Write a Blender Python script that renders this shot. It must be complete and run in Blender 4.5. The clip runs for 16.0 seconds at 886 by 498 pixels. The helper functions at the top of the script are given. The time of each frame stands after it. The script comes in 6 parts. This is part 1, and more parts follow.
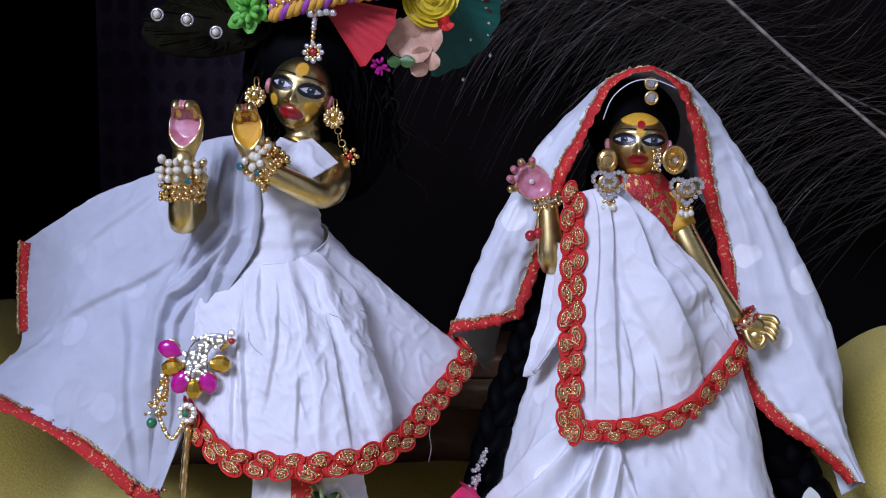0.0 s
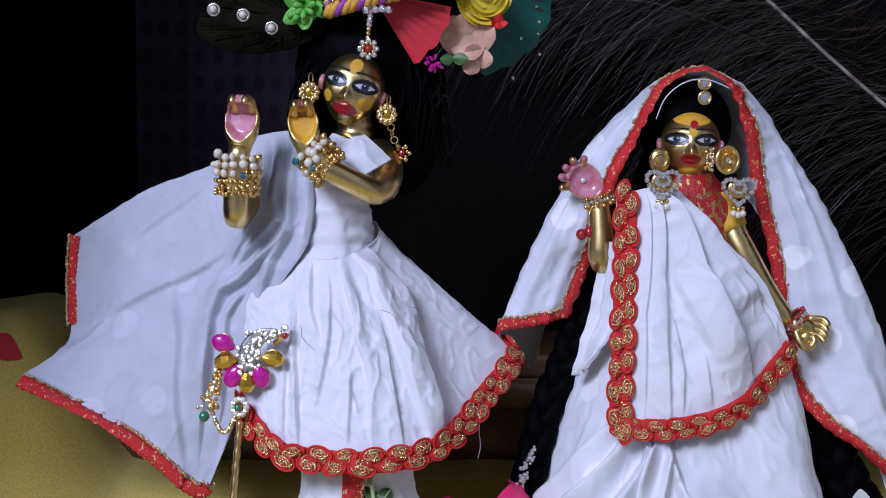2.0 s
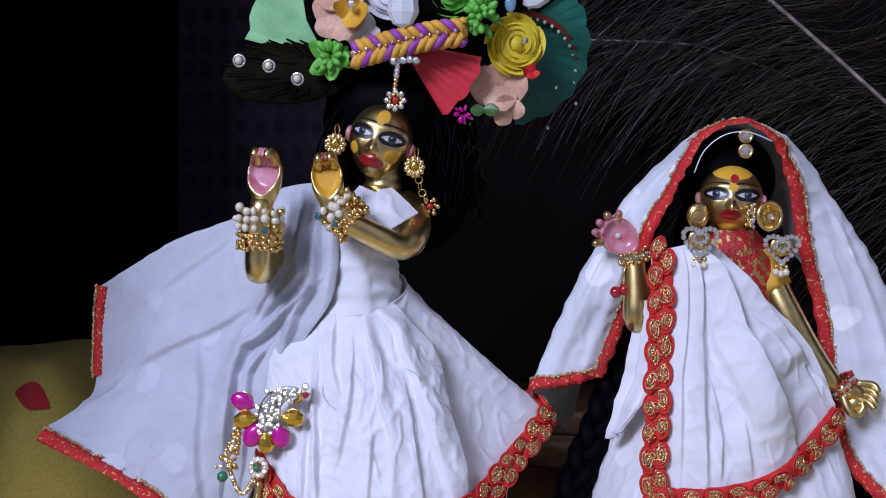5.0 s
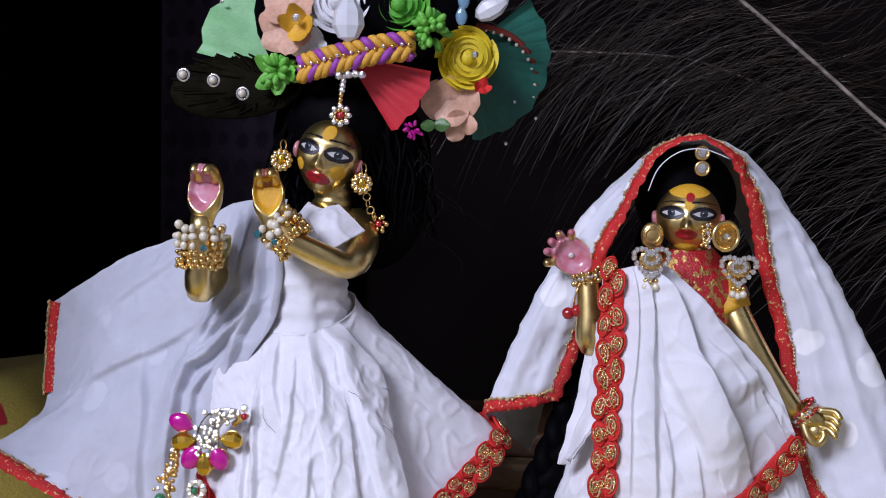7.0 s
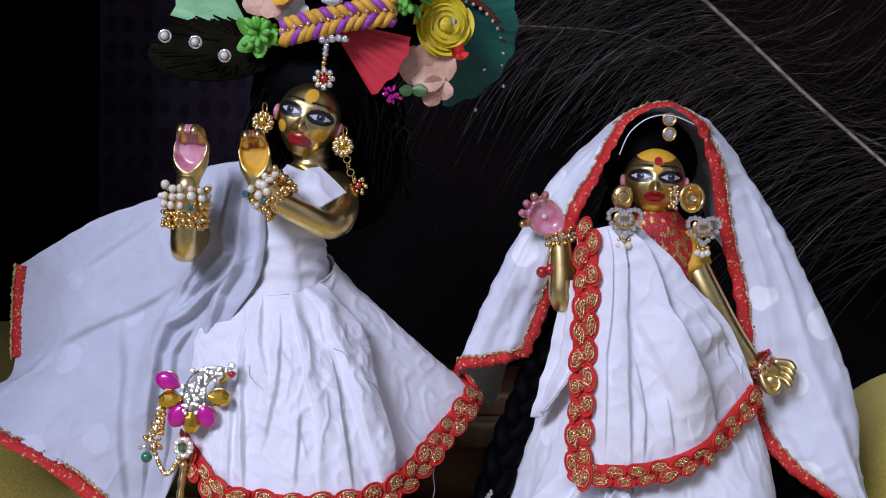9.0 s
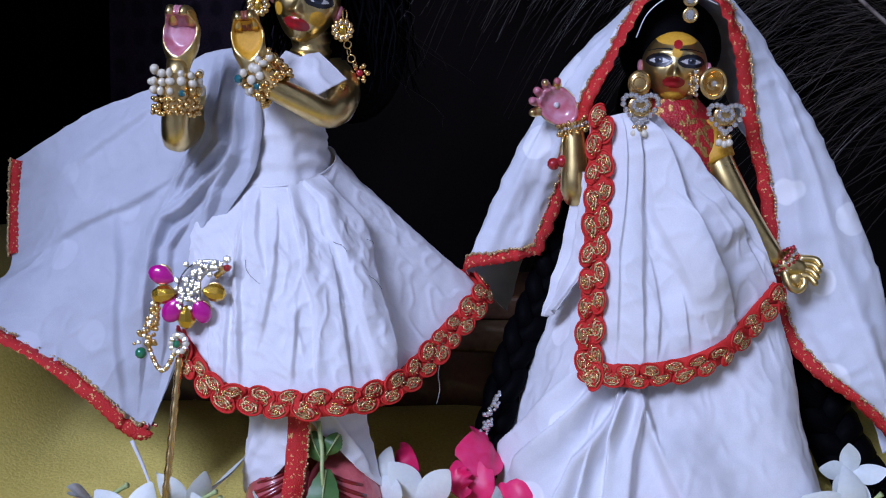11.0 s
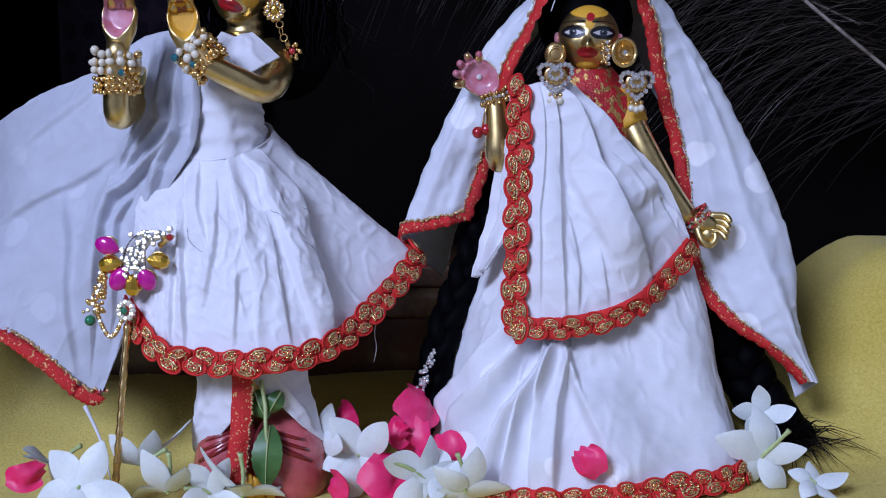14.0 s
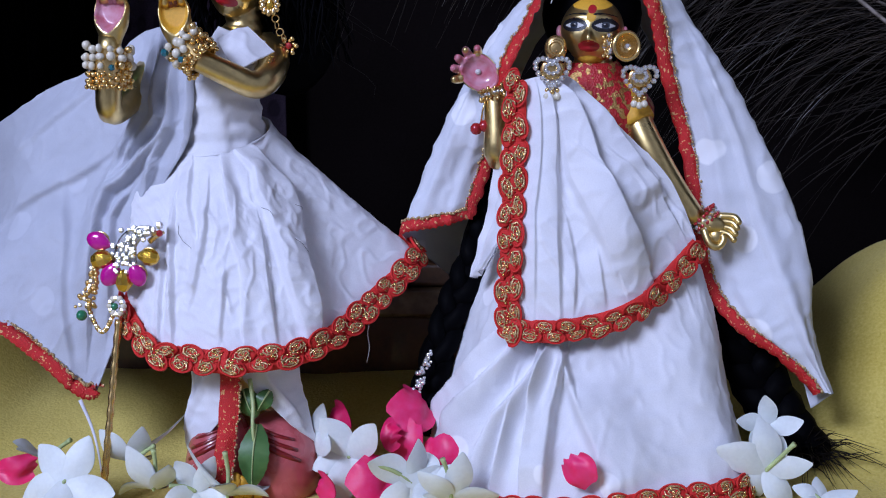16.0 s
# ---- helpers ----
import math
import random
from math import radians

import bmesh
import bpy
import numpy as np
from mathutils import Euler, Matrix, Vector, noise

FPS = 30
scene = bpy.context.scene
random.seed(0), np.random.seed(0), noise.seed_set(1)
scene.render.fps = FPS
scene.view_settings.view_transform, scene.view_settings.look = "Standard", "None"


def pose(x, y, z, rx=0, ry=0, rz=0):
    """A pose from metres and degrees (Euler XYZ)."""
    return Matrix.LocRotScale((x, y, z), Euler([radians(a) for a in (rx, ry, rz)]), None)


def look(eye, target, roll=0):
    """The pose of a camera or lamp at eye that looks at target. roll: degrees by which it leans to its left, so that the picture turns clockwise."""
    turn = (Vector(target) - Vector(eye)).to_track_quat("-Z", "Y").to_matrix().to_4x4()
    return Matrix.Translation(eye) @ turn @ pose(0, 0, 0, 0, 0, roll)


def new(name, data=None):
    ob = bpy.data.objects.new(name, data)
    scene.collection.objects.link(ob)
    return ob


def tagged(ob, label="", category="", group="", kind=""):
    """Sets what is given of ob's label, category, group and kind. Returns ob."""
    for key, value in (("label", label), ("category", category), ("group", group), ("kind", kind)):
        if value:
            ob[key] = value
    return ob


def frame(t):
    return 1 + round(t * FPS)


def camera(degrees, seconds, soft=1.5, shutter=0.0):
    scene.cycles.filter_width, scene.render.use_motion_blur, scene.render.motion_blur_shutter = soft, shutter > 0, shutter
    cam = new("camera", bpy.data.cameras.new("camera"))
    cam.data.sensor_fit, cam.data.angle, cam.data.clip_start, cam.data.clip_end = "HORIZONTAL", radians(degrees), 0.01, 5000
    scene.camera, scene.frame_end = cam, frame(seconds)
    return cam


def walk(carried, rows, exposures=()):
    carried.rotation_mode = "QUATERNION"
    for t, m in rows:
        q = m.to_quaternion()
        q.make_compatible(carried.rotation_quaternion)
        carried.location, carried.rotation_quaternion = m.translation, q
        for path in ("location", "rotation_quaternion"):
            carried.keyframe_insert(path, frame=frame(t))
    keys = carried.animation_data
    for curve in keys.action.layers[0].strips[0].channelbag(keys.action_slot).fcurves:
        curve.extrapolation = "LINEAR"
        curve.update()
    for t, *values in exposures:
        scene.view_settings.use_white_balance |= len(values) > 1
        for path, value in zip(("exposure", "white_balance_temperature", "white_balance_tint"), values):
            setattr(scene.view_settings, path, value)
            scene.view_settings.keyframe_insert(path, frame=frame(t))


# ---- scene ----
cam = camera(43.7, 16.0, soft=1.1)
METRES, EYE, TILT, LEAN, TURN = 0.37, 0.232, -5.0, 0.0, 0.0
ROWS = [
    (0.0, 0.0, 0.0, 0.0, 0.0, 0.0, -0.0),
    (0.5, -0.013, -0.0155, 0.0038, -0.25, 0.54, -0.18),
    (1.0, -0.0325, -0.0149, -0.0019, 0.21, 0.4, -0.55),
    (1.5, -0.0463, -0.0105, -0.007, 0.29, 0.06, -0.68),
    (2.0, -0.0658, -0.0025, -0.0077, 0.38, 0.11, -0.65),
    (2.5, -0.094, -0.0075, -0.0012, 0.15, 0.64, -0.67),
    (3.0, -0.1127, -0.0012, 0.0023, -0.2, 0.67, -0.64),
    (3.2, -0.1050, 0.0080, 0.0050, 0.23, 0.41, -0.75),
    (5.3, 0.0170, 0.0745, 0.0360, 4.18, 1.70, -1.05),
    (5.5, 0.0414, 0.0961, 0.039, 4.5, 1.61, -0.93),
    (6.0, 0.092, 0.0965, 0.0428, 5.39, 1.66, -1.25),
    (6.5, 0.1215, 0.0989, 0.0491, 6.02, 2.03, -1.35),
    (7.0, 0.1137, 0.1016, 0.0514, 5.8, 1.99, -1.65),
    (7.5, 0.069, 0.0838, 0.0516, 3.8, 2.06, -1.75),
    (8.0, 0.0199, 0.0618, 0.0405, 1.98, 1.79, -1.41),
    (8.5, -0.0088, 0.0472, 0.0275, 0.08, 1.35, -1.33),
    (8.7, -0.0250, 0.0445, 0.0220, -0.35, 1.32, -1.40),
    (10.8, 0.0319, 0.1140, -0.0300, 1.61, -1.87, -1.50),
    (11.0, 0.0319, 0.122, -0.0357, 1.93, -2.48, -1.39),
    (11.5, 0.0525, 0.0936, -0.0498, 1.81, -2.58, -0.8),
    (12.0, 0.0704, 0.0955, -0.0617, 1.21, -2.46, 0.02),
    (12.5, 0.0781, 0.0765, -0.07, 0.8, -2.74, 0.05),
    (13.0, 0.0836, 0.0576, -0.0755, 0.62, -2.83, 0.05),
    (13.5, 0.0848, 0.0183, -0.0739, 0.35, -2.27, 0.18),
    (14.0, 0.0893, 0.0297, -0.0796, 0.3, -2.54, 0.17),
    (14.5, 0.12, 0.031, -0.0918, 0.18, -3.25, 0.28),
    (15.0, 0.1577, 0.0375, -0.0927, 1.07, -3.21, 0.01),
    (15.5, 0.191, 0.0528, -0.0789, 2.65, -2.45, 0.11),
    (16.0, 0.2279, 0.0757, -0.0754, 5.11, -2.8, -0.3),
]
walk(cam, [(t, pose(0, 0, EYE, TILT, LEAN, TURN) @ pose(METRES * x, METRES * y, METRES * z, 90 + pitch, roll, yaw)) for t, x, y, z, yaw, pitch, roll in ROWS],
     exposures=[(0.0, 0.0, 6250, 10), (3.2, 0.0, 6250, 10), (5.3, 0.03, 6450, 10), (7.0, 0.12, 7000, 10), (8.7, 0.06, 6800, 10),
                (10.8, -0.10, 5900, 10), (13.0, -0.10, 5750, 10), (16.0, -0.05, 5900, 10)])

# Two dressed brass statues on a plush yellow cloth, in a dark shrine niche.

# ---- world, window light, exposure ----
world = bpy.data.worlds.new("world")
scene.world = world
world.use_nodes = True
wn = world.node_tree.nodes
sky = wn.new("ShaderNodeTexSky")
sky.sky_type = "NISHITA"
sky.sun_disc = False
sky.sun_elevation, sky.sun_rotation = radians(40), radians(200)
wn["Background"].inputs["Strength"].default_value = 0.10
world.node_tree.links.new(sky.outputs[0], wn["Background"].inputs["Color"])
lamp_data = bpy.data.lights.new("window_daylight", "AREA")
lamp_data.shape, lamp_data.size, lamp_data.size_y = "RECTANGLE", 0.84, 0.70
lamp_data.energy, lamp_data.color = 64.0, (0.725, 0.775, 1.075)
lamp = new("window_daylight", lamp_data)
lamp.matrix_world = look((-1.12, -1.36, 1.56), (0.05, 0.6, 0.12))


# ---- materials ----
def material(name, base, rough=0.6, metal=0.0, spread=0.12, grain=400.0, stain=30.0, bump=0.15, depth=0.0004,
             spec=0.5, coat=0.0, sheen=0.0, second=None, sub=0.0, glass=0.0):
    """A principled material with grain, broad stains and fine relief at real size."""
    m = bpy.data.materials.new(name)
    m.use_nodes = True
    n, k = m.node_tree.nodes, m.node_tree.links
    b = n["Principled BSDF"]
    tc = n.new("ShaderNodeTexCoord")
    fine, broad = n.new("ShaderNodeTexNoise"), n.new("ShaderNodeTexNoise")
    fine.inputs["Scale"].default_value, broad.inputs["Scale"].default_value = grain, stain
    fine.inputs["Detail"].default_value = 4
    for t in (fine, broad):
        k.new(tc.outputs["Object"], t.inputs["Vector"])
    mix = n.new("ShaderNodeMix")
    mix.data_type = "RGBA"
    other = second or tuple(c * (1 - 2.2 * spread) for c in base)
    mix.inputs[6].default_value, mix.inputs[7].default_value = (*base, 1), (*other, 1)
    add = n.new("ShaderNodeMath")
    add.operation = "MULTIPLY_ADD"
    add.inputs[1].default_value = 0.45
    k.new(fine.outputs[0], add.inputs[0])
    half = n.new("ShaderNodeMath")
    half.operation = "MULTIPLY"
    half.inputs[1].default_value = 0.55
    k.new(broad.outputs[0], half.inputs[0])
    k.new(half.outputs[0], add.inputs[2])
    ramp = n.new("ShaderNodeMapRange")
    ramp.inputs[1].default_value, ramp.inputs[2].default_value = 0.35, 0.68
    k.new(add.outputs[0], ramp.inputs[0])
    k.new(ramp.outputs[0], mix.inputs[0])
    k.new(mix.outputs[2], b.inputs["Base Color"])
    rr = n.new("ShaderNodeMapRange")
    rr.inputs[3].default_value, rr.inputs[4].default_value = max(0.02, rough - 0.08), min(1, rough + 0.1)
    k.new(broad.outputs[0], rr.inputs[0])
    k.new(rr.outputs[0], b.inputs["Roughness"])
    b.inputs["Metallic"].default_value = metal
    b.inputs["Specular IOR Level"].default_value = spec
    b.inputs["Coat Weight"].default_value = coat
    b.inputs["Sheen Weight"].default_value = sheen
    b.inputs["Transmission Weight"].default_value = glass
    b.inputs["Subsurface Weight"].default_value = sub
    b.inputs["Subsurface Radius"].default_value = (0.004, 0.003, 0.002)
    b.inputs["Subsurface Scale"].default_value = 1.0
    if bump:
        bp = n.new("ShaderNodeBump")
        bp.inputs["Strength"].default_value, bp.inputs["Distance"].default_value = bump, depth
        k.new(fine.outputs[0], bp.inputs["Height"])
        k.new(bp.outputs[0], b.inputs["Normal"])
    return m


def dotted(m, lighter, scale, size):
    """Woven self-coloured dots, far apart, over a cloth material."""
    n, k = m.node_tree.nodes, m.node_tree.links
    b = n["Principled BSDF"]
    old = b.inputs["Base Color"].links[0].from_socket
    tc, vo = n.new("ShaderNodeTexCoord"), n.new("ShaderNodeTexVoronoi")
    vo.inputs["Scale"].default_value = scale
    vo.inputs["Randomness"].default_value = 0.55
    k.new(tc.outputs["Object"], vo.inputs["Vector"])
    r = n.new("ShaderNodeMapRange")
    r.inputs[1].default_value, r.inputs[2].default_value = size, size * 0.9
    k.new(vo.outputs["Distance"], r.inputs[0])
    mix = n.new("ShaderNodeMix")
    mix.data_type = "RGBA"
    mix.inputs[7].default_value = (*lighter, 1)
    k.new(old, mix.inputs[6])
    k.new(r.outputs[0], mix.inputs[0])
    k.new(mix.outputs[2], b.inputs["Base Color"])
    return m


def glittered(m, gold, scale, share, rough=0.25):
    """Metal thread specks worked into a cloth material."""
    n, k = m.node_tree.nodes, m.node_tree.links
    b = n["Principled BSDF"]
    old = b.inputs["Base Color"].links[0].from_socket
    tc, vo = n.new("ShaderNodeTexCoord"), n.new("ShaderNodeTexVoronoi")
    vo.inputs["Scale"].default_value = scale
    k.new(tc.outputs["Object"], vo.inputs["Vector"])
    no = n.new("ShaderNodeTexNoise")
    no.inputs["Scale"].default_value = scale * 0.33
    k.new(tc.outputs["Object"], no.inputs["Vector"])
    r = n.new("ShaderNodeMath")
    r.operation = "LESS_THAN"
    r.inputs[1].default_value = share
    k.new(no.outputs[0], r.inputs[0])
    mix = n.new("ShaderNodeMix")
    mix.data_type = "RGBA"
    mix.inputs[7].default_value = (*gold, 1)
    k.new(old, mix.inputs[6])
    k.new(r.outputs[0], mix.inputs[0])
    k.new(mix.outputs[2], b.inputs["Base Color"])
    k.new(r.outputs[0], b.inputs["Metallic"])
    bp = n.new("ShaderNodeBump")
    bp.inputs["Strength"].default_value, bp.inputs["Distance"].default_value = 0.6, 0.0008
    k.new(vo.outputs["Distance"], bp.inputs["Height"])
    k.new(bp.outputs[0], b.inputs["Normal"])
    b.inputs["Roughness"].default_value = rough
    return m


WHITE = material("white_cotton", (0.80, 0.80, 0.84), 0.85, spread=0.05, grain=1500, stain=60, bump=0.25, depth=0.0003, sheen=0.15)
VEIL = dotted(material("white_cotton_dotted", (0.70, 0.715, 0.77), 0.8, spread=0.05, grain=1500, stain=60, bump=0.25, depth=0.0003, sheen=0.15),
              (0.87, 0.875, 0.90), 26, 0.26)
# Greyed below the other white cotton: sheerness and weaker light baked into the colour.
SHAWL = dotted(material("greyed_shawl_cotton", (0.53, 0.55, 0.62), 0.8, spread=0.06, grain=1500, stain=60, bump=0.25, depth=0.0003, sheen=0.15),
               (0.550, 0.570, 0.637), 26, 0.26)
SKIRTCLOTH = dotted(material("white_skirt_cotton", (0.77, 0.775, 0.81), 0.85, spread=0.06, grain=1500, stain=60, bump=0.25, depth=0.0003, sheen=0.1),
                    (0.86, 0.86, 0.89), 26, 0.24)
BRASS = material("polished_brass", (0.86, 0.65, 0.27), 0.30, 1.0, spread=0.14, grain=250, stain=60, bump=0.05, depth=0.0003)
GOLD = material("gold_bead", (0.90, 0.62, 0.24), 0.24, 0.95, spread=0.1, grain=900, bump=0.1, depth=0.0002)
SILVER = material("rhinestone_silver", (0.84, 0.83, 0.80), 0.14, 0.75, spread=0.1, grain=900, bump=0.2, depth=0.0002)
PEARL = material("cream_pearl", (0.76, 0.70, 0.55), 0.2, 0.0, spread=0.05, grain=300, bump=0.02, coat=0.7)
TEAL = material("teal_stone", (0.02, 0.16, 0.20), 0.1, 0.1, grain=500, bump=0.05, coat=1.0)
EMERALD = material("green_bead", (0.03, 0.22, 0.10), 0.15, 0.0, grain=500, bump=0.05, coat=1.0)
MAGENTA = material("magenta_stone", (0.74, 0.01, 0.38), 0.08, 0.15, spread=0.2, grain=150, stain=90, bump=0.05, coat=1.0)
AMBER = material("amber_stone", (0.95, 0.58, 0.05), 0.12, 0.85, spread=0.25, grain=180, stain=90, bump=0.1, coat=1.0)
RUBY = material("red_stone", (0.45, 0.015, 0.02), 0.12, 0.1, grain=300, bump=0.05, coat=1.0)
CRYSTAL = material("clear_crystal", (0.90, 0.92, 0.95), 0.05, 0.0, spread=0.12, grain=140, bump=0.0, glass=0.2, coat=1.0)
BLUE = material("blue_crystal", (0.25, 0.45, 0.62), 0.06, 0.3, grain=300, bump=0.1, coat=1.0)
RED = material("red_braid", (0.72, 0.024, 0.018), 0.75, spread=0.18, grain=1200, bump=0.5, depth=0.0004)
TRIM = glittered(material("red_trim_gold_thread", (0.72, 0.018, 0.020), 0.5, spread=0.15, grain=1200, bump=0.0), (0.82, 0.54, 0.24), 1700, 0.37)
BLOUSE = glittered(material("red_brocade", (0.55, 0.02, 0.025), 0.5, spread=0.15, grain=1200, bump=0.0), (0.66, 0.42, 0.15), 850, 0.46, 0.35)
THREAD = material("gold_thread", (0.84, 0.60, 0.30), 0.28, 0.55, spread=0.30, grain=1100, stain=500, bump=0.6, depth=0.0004)
YELLOW = material("yellow_plush", (0.80, 0.66, 0.18), 0.95, spread=0.14, grain=600, stain=7, bump=0.5, depth=0.0012, sheen=0.1, second=(0.56, 0.42, 0.06))
HAIR = material("black_hair", (0.0018, 0.0018, 0.0026), 0.6, spread=0.2, grain=600, bump=0.1, spec=0.03)
FUR = material("dark_brown_hair", (0.010, 0.007, 0.005), 0.5, spread=0.2, grain=600, bump=0.1, spec=0.2)
BLACK = material("black_paint", (0.008, 0.007, 0.009), 0.35, grain=600, bump=0.05, coat=0.3)
EYEWHITE = material("eye_white_paint", (0.66, 0.64, 0.62), 0.3, grain=600, bump=0.03, coat=0.4)
IRIS = material("blue_grey_paint", (0.035, 0.05, 0.08), 0.25, grain=600, bump=0.03, coat=0.5)
TIPPAINT = material("brick_red_paint", (0.34, 0.10, 0.055), 0.4, spread=0.2, grain=500, bump=0.1, coat=0.2)
LIPS = material("red_paint", (0.42, 0.012, 0.018), 0.3, grain=500, bump=0.08, coat=0.3)
TURMERIC = material("yellow_paste", (0.78, 0.42, 0.03), 0.6, grain=700, bump=0.3)
PINKPAINT = material("pink_paint", (0.62, 0.31, 0.38), 0.30, spread=0.4, grain=250, stain=120, bump=0.2, coat=0.5, second=(0.48, 0.07, 0.10))
ROSEPINK = material("glossy_pink_lacquer", (0.58, 0.13, 0.14), 0.28, spread=0.2, grain=120, stain=70, bump=0.15, coat=0.5, second=(0.36, 0.05, 0.06))
DARKRED = material("dark_red_paint", (0.22, 0.01, 0.012), 0.3, grain=400, bump=0.05, coat=0.4)
PETALWHITE = material("white_petal", (0.80, 0.84, 0.80), 0.5, spread=0.05, grain=500, stain=80, bump=0.12, depth=0.0004, sub=0.15)
PETALPINK = material("rose_petal", (0.80, 0.004, 0.10), 0.45, spread=0.15, grain=300, stain=70, bump=0.15, second=(0.80, 0.05, 0.20))
STEM = material("pale_green_stem", (0.50, 0.60, 0.26), 0.5, grain=300, bump=0.1)
LEAF = material("green_leaf", (0.05, 0.13, 0.03), 0.4, spread=0.2, grain=300, stain=90, bump=0.25, second=(0.09, 0.19, 0.05))
ROPEY = material("orange_cord", (0.80, 0.42, 0.05), 0.6, grain=1400, bump=0.5)
ROPEP = material("purple_cord", (0.36, 0.06, 0.42), 0.55, grain=1400, bump=0.5)
FANRED = material("red_organza", (0.70, 0.03, 0.045), 0.5, grain=900, bump=0.3)
FANGREEN = material("dark_green_organza", (0.010, 0.15, 0.10), 0.5, grain=900, bump=0.3, spread=0.2, stain=80)
FANLIME = material("pale_green_organza", (0.20, 0.52, 0.20), 0.5, grain=900, bump=0.3, spread=0.12, stain=80)
BROWNTAPE = material("rust_tape", (0.22, 0.03, 0.015), 0.6, grain=900, bump=0.3)
ROSEYELLOW = material("yellow_foam_rose", (0.80, 0.62, 0.03), 0.6, grain=700, bump=0.2, sub=0.1)
ROSEGREEN = material("green_foam_rose", (0.10, 0.42, 0.04), 0.6, grain=700, bump=0.2)
ROSEWHITE = material("white_foam_rose", (0.78, 0.78, 0.80), 0.6, grain=700, bump=0.2)
PEACH = material("peach_petal", (0.76, 0.44, 0.30), 0.55, spread=0.15, grain=500, stain=90, bump=0.2)
BUDGREEN = material("lime_bud", (0.16, 0.52, 0.07), 0.5, grain=500, bump=0.2)
VANE = material("peacock_vane", (0.010, 0.0085, 0.003), 0.7, spread=0.40, grain=300, stain=60, bump=0.4, spec=0.05)
BARB = material("feather_barb", (0.11, 0.083, 0.062), 0.30, spread=0.43, grain=130, stain=60, bump=0.1, spec=0.8)
DOWN = material("brown_feather_down", (0.034, 0.023, 0.016), 0.6, spread=0.40, grain=90, stain=40, bump=0.1, spec=0.3)
QUILL = material("feather_quill", (0.42, 0.36, 0.31), 0.35, spread=0.42, second=(0.07, 0.05, 0.04), grain=90, stain=110, bump=0.1)
WORNWOOD = material("worn_varnished_wood", (0.10, 0.048, 0.020), 0.4, spread=0.25, grain=160, stain=70, bump=0.3, coat=0.2, second=(0.26, 0.17, 0.09))
WOOD = material("dark_varnished_wood", (0.11, 0.050, 0.021), 0.35, spread=0.25, grain=260, stain=25, bump=0.2, coat=0.3, second=(0.045, 0.022, 0.012))
BACKCLOTH = material("brown_black_velvet", (0.0078, 0.0056, 0.0056), 0.95, spread=0.3, grain=500, stain=6, bump=0.3, spec=0.04)
NICHE = material("black_velvet", (0.0022, 0.0019, 0.0030), 0.95, spread=0.2, grain=500, stain=12, bump=0.3, spec=0.04)
PLASTER = material("room_plaster", (0.58, 0.58, 0.60), 0.9, grain=90, stain=4, bump=0.2)
FLOORTILE = material("room_floor_tile", (0.45, 0.43, 0.41), 0.5, grain=60, stain=5, bump=0.1)


def purple_cloth():
    """Dark purple curtain with rows of small pressed ovals."""
    m = material("dark_purple_curtain", (0.050, 0.036, 0.056), 0.9, spread=0.3, grain=700, stain=14, bump=0.0, spec=0.05)
    n, k = m.node_tree.nodes, m.node_tree.links
    b = n["Principled BSDF"]
    old = b.inputs["Base Color"].links[0].from_socket
    tc, mp, vo = n.new("ShaderNodeTexCoord"), n.new("ShaderNodeMapping"), n.new("ShaderNodeTexVoronoi")
    mp.inputs["Scale"].default_value = (62, 1, 42)
    vo.inputs["Scale"].default_value, vo.inputs["Randomness"].default_value = 1.0, 0.12
    k.new(tc.outputs["Object"], mp.inputs["Vector"])
    k.new(mp.outputs[0], vo.inputs["Vector"])
    r = n.new("ShaderNodeMapRange")
    r.inputs[1].default_value, r.inputs[2].default_value = 0.38, 0.24
    k.new(vo.outputs["Distance"], r.inputs[0])
    mix = n.new("ShaderNodeMix")
    mix.data_type = "RGBA"
    mix.inputs[7].default_value = (0.022, 0.016, 0.025, 1)
    k.new(old, mix.inputs[6])
    k.new(r.outputs[0], mix.inputs[0])
    k.new(mix.outputs[2], b.inputs["Base Color"])
    bp = n.new("ShaderNodeBump")
    bp.inputs["Strength"].default_value, bp.inputs["Distance"].default_value = 0.5, 0.002
    bp.invert = True
    k.new(r.outputs[0], bp.inputs["Height"])
    k.new(bp.outputs[0], b.inputs["Normal"])
    return m


PURPLE = purple_cloth()


# ---- mesh tools ----
def smooth(a, b, x):
    x = min(1.0, max(0.0, (x - a) / (b - a)))
    return x * x * (3 - 2 * x)


def spline(pts, t, closed=False):
    """A point on the Catmull-Rom curve through pts, t from 0 to 1."""
    n = len(pts)
    s = t * (n if closed else n - 1)
    i = int(math.floor(s))
    if not closed:
        i = min(max(i, 0), n - 2)
    f = s - i
    g = (lambda j: pts[j % n]) if closed else (lambda j: pts[min(max(j, 0), n - 1)])
    a, b, c, d = (Vector(g(i + j)) for j in (-1, 0, 1, 2))
    return 0.5 * (2 * b + (c - a) * f + (2 * a - 5 * b + 4 * c - d) * f * f + (3 * b - a - 3 * c + d) * f ** 3)


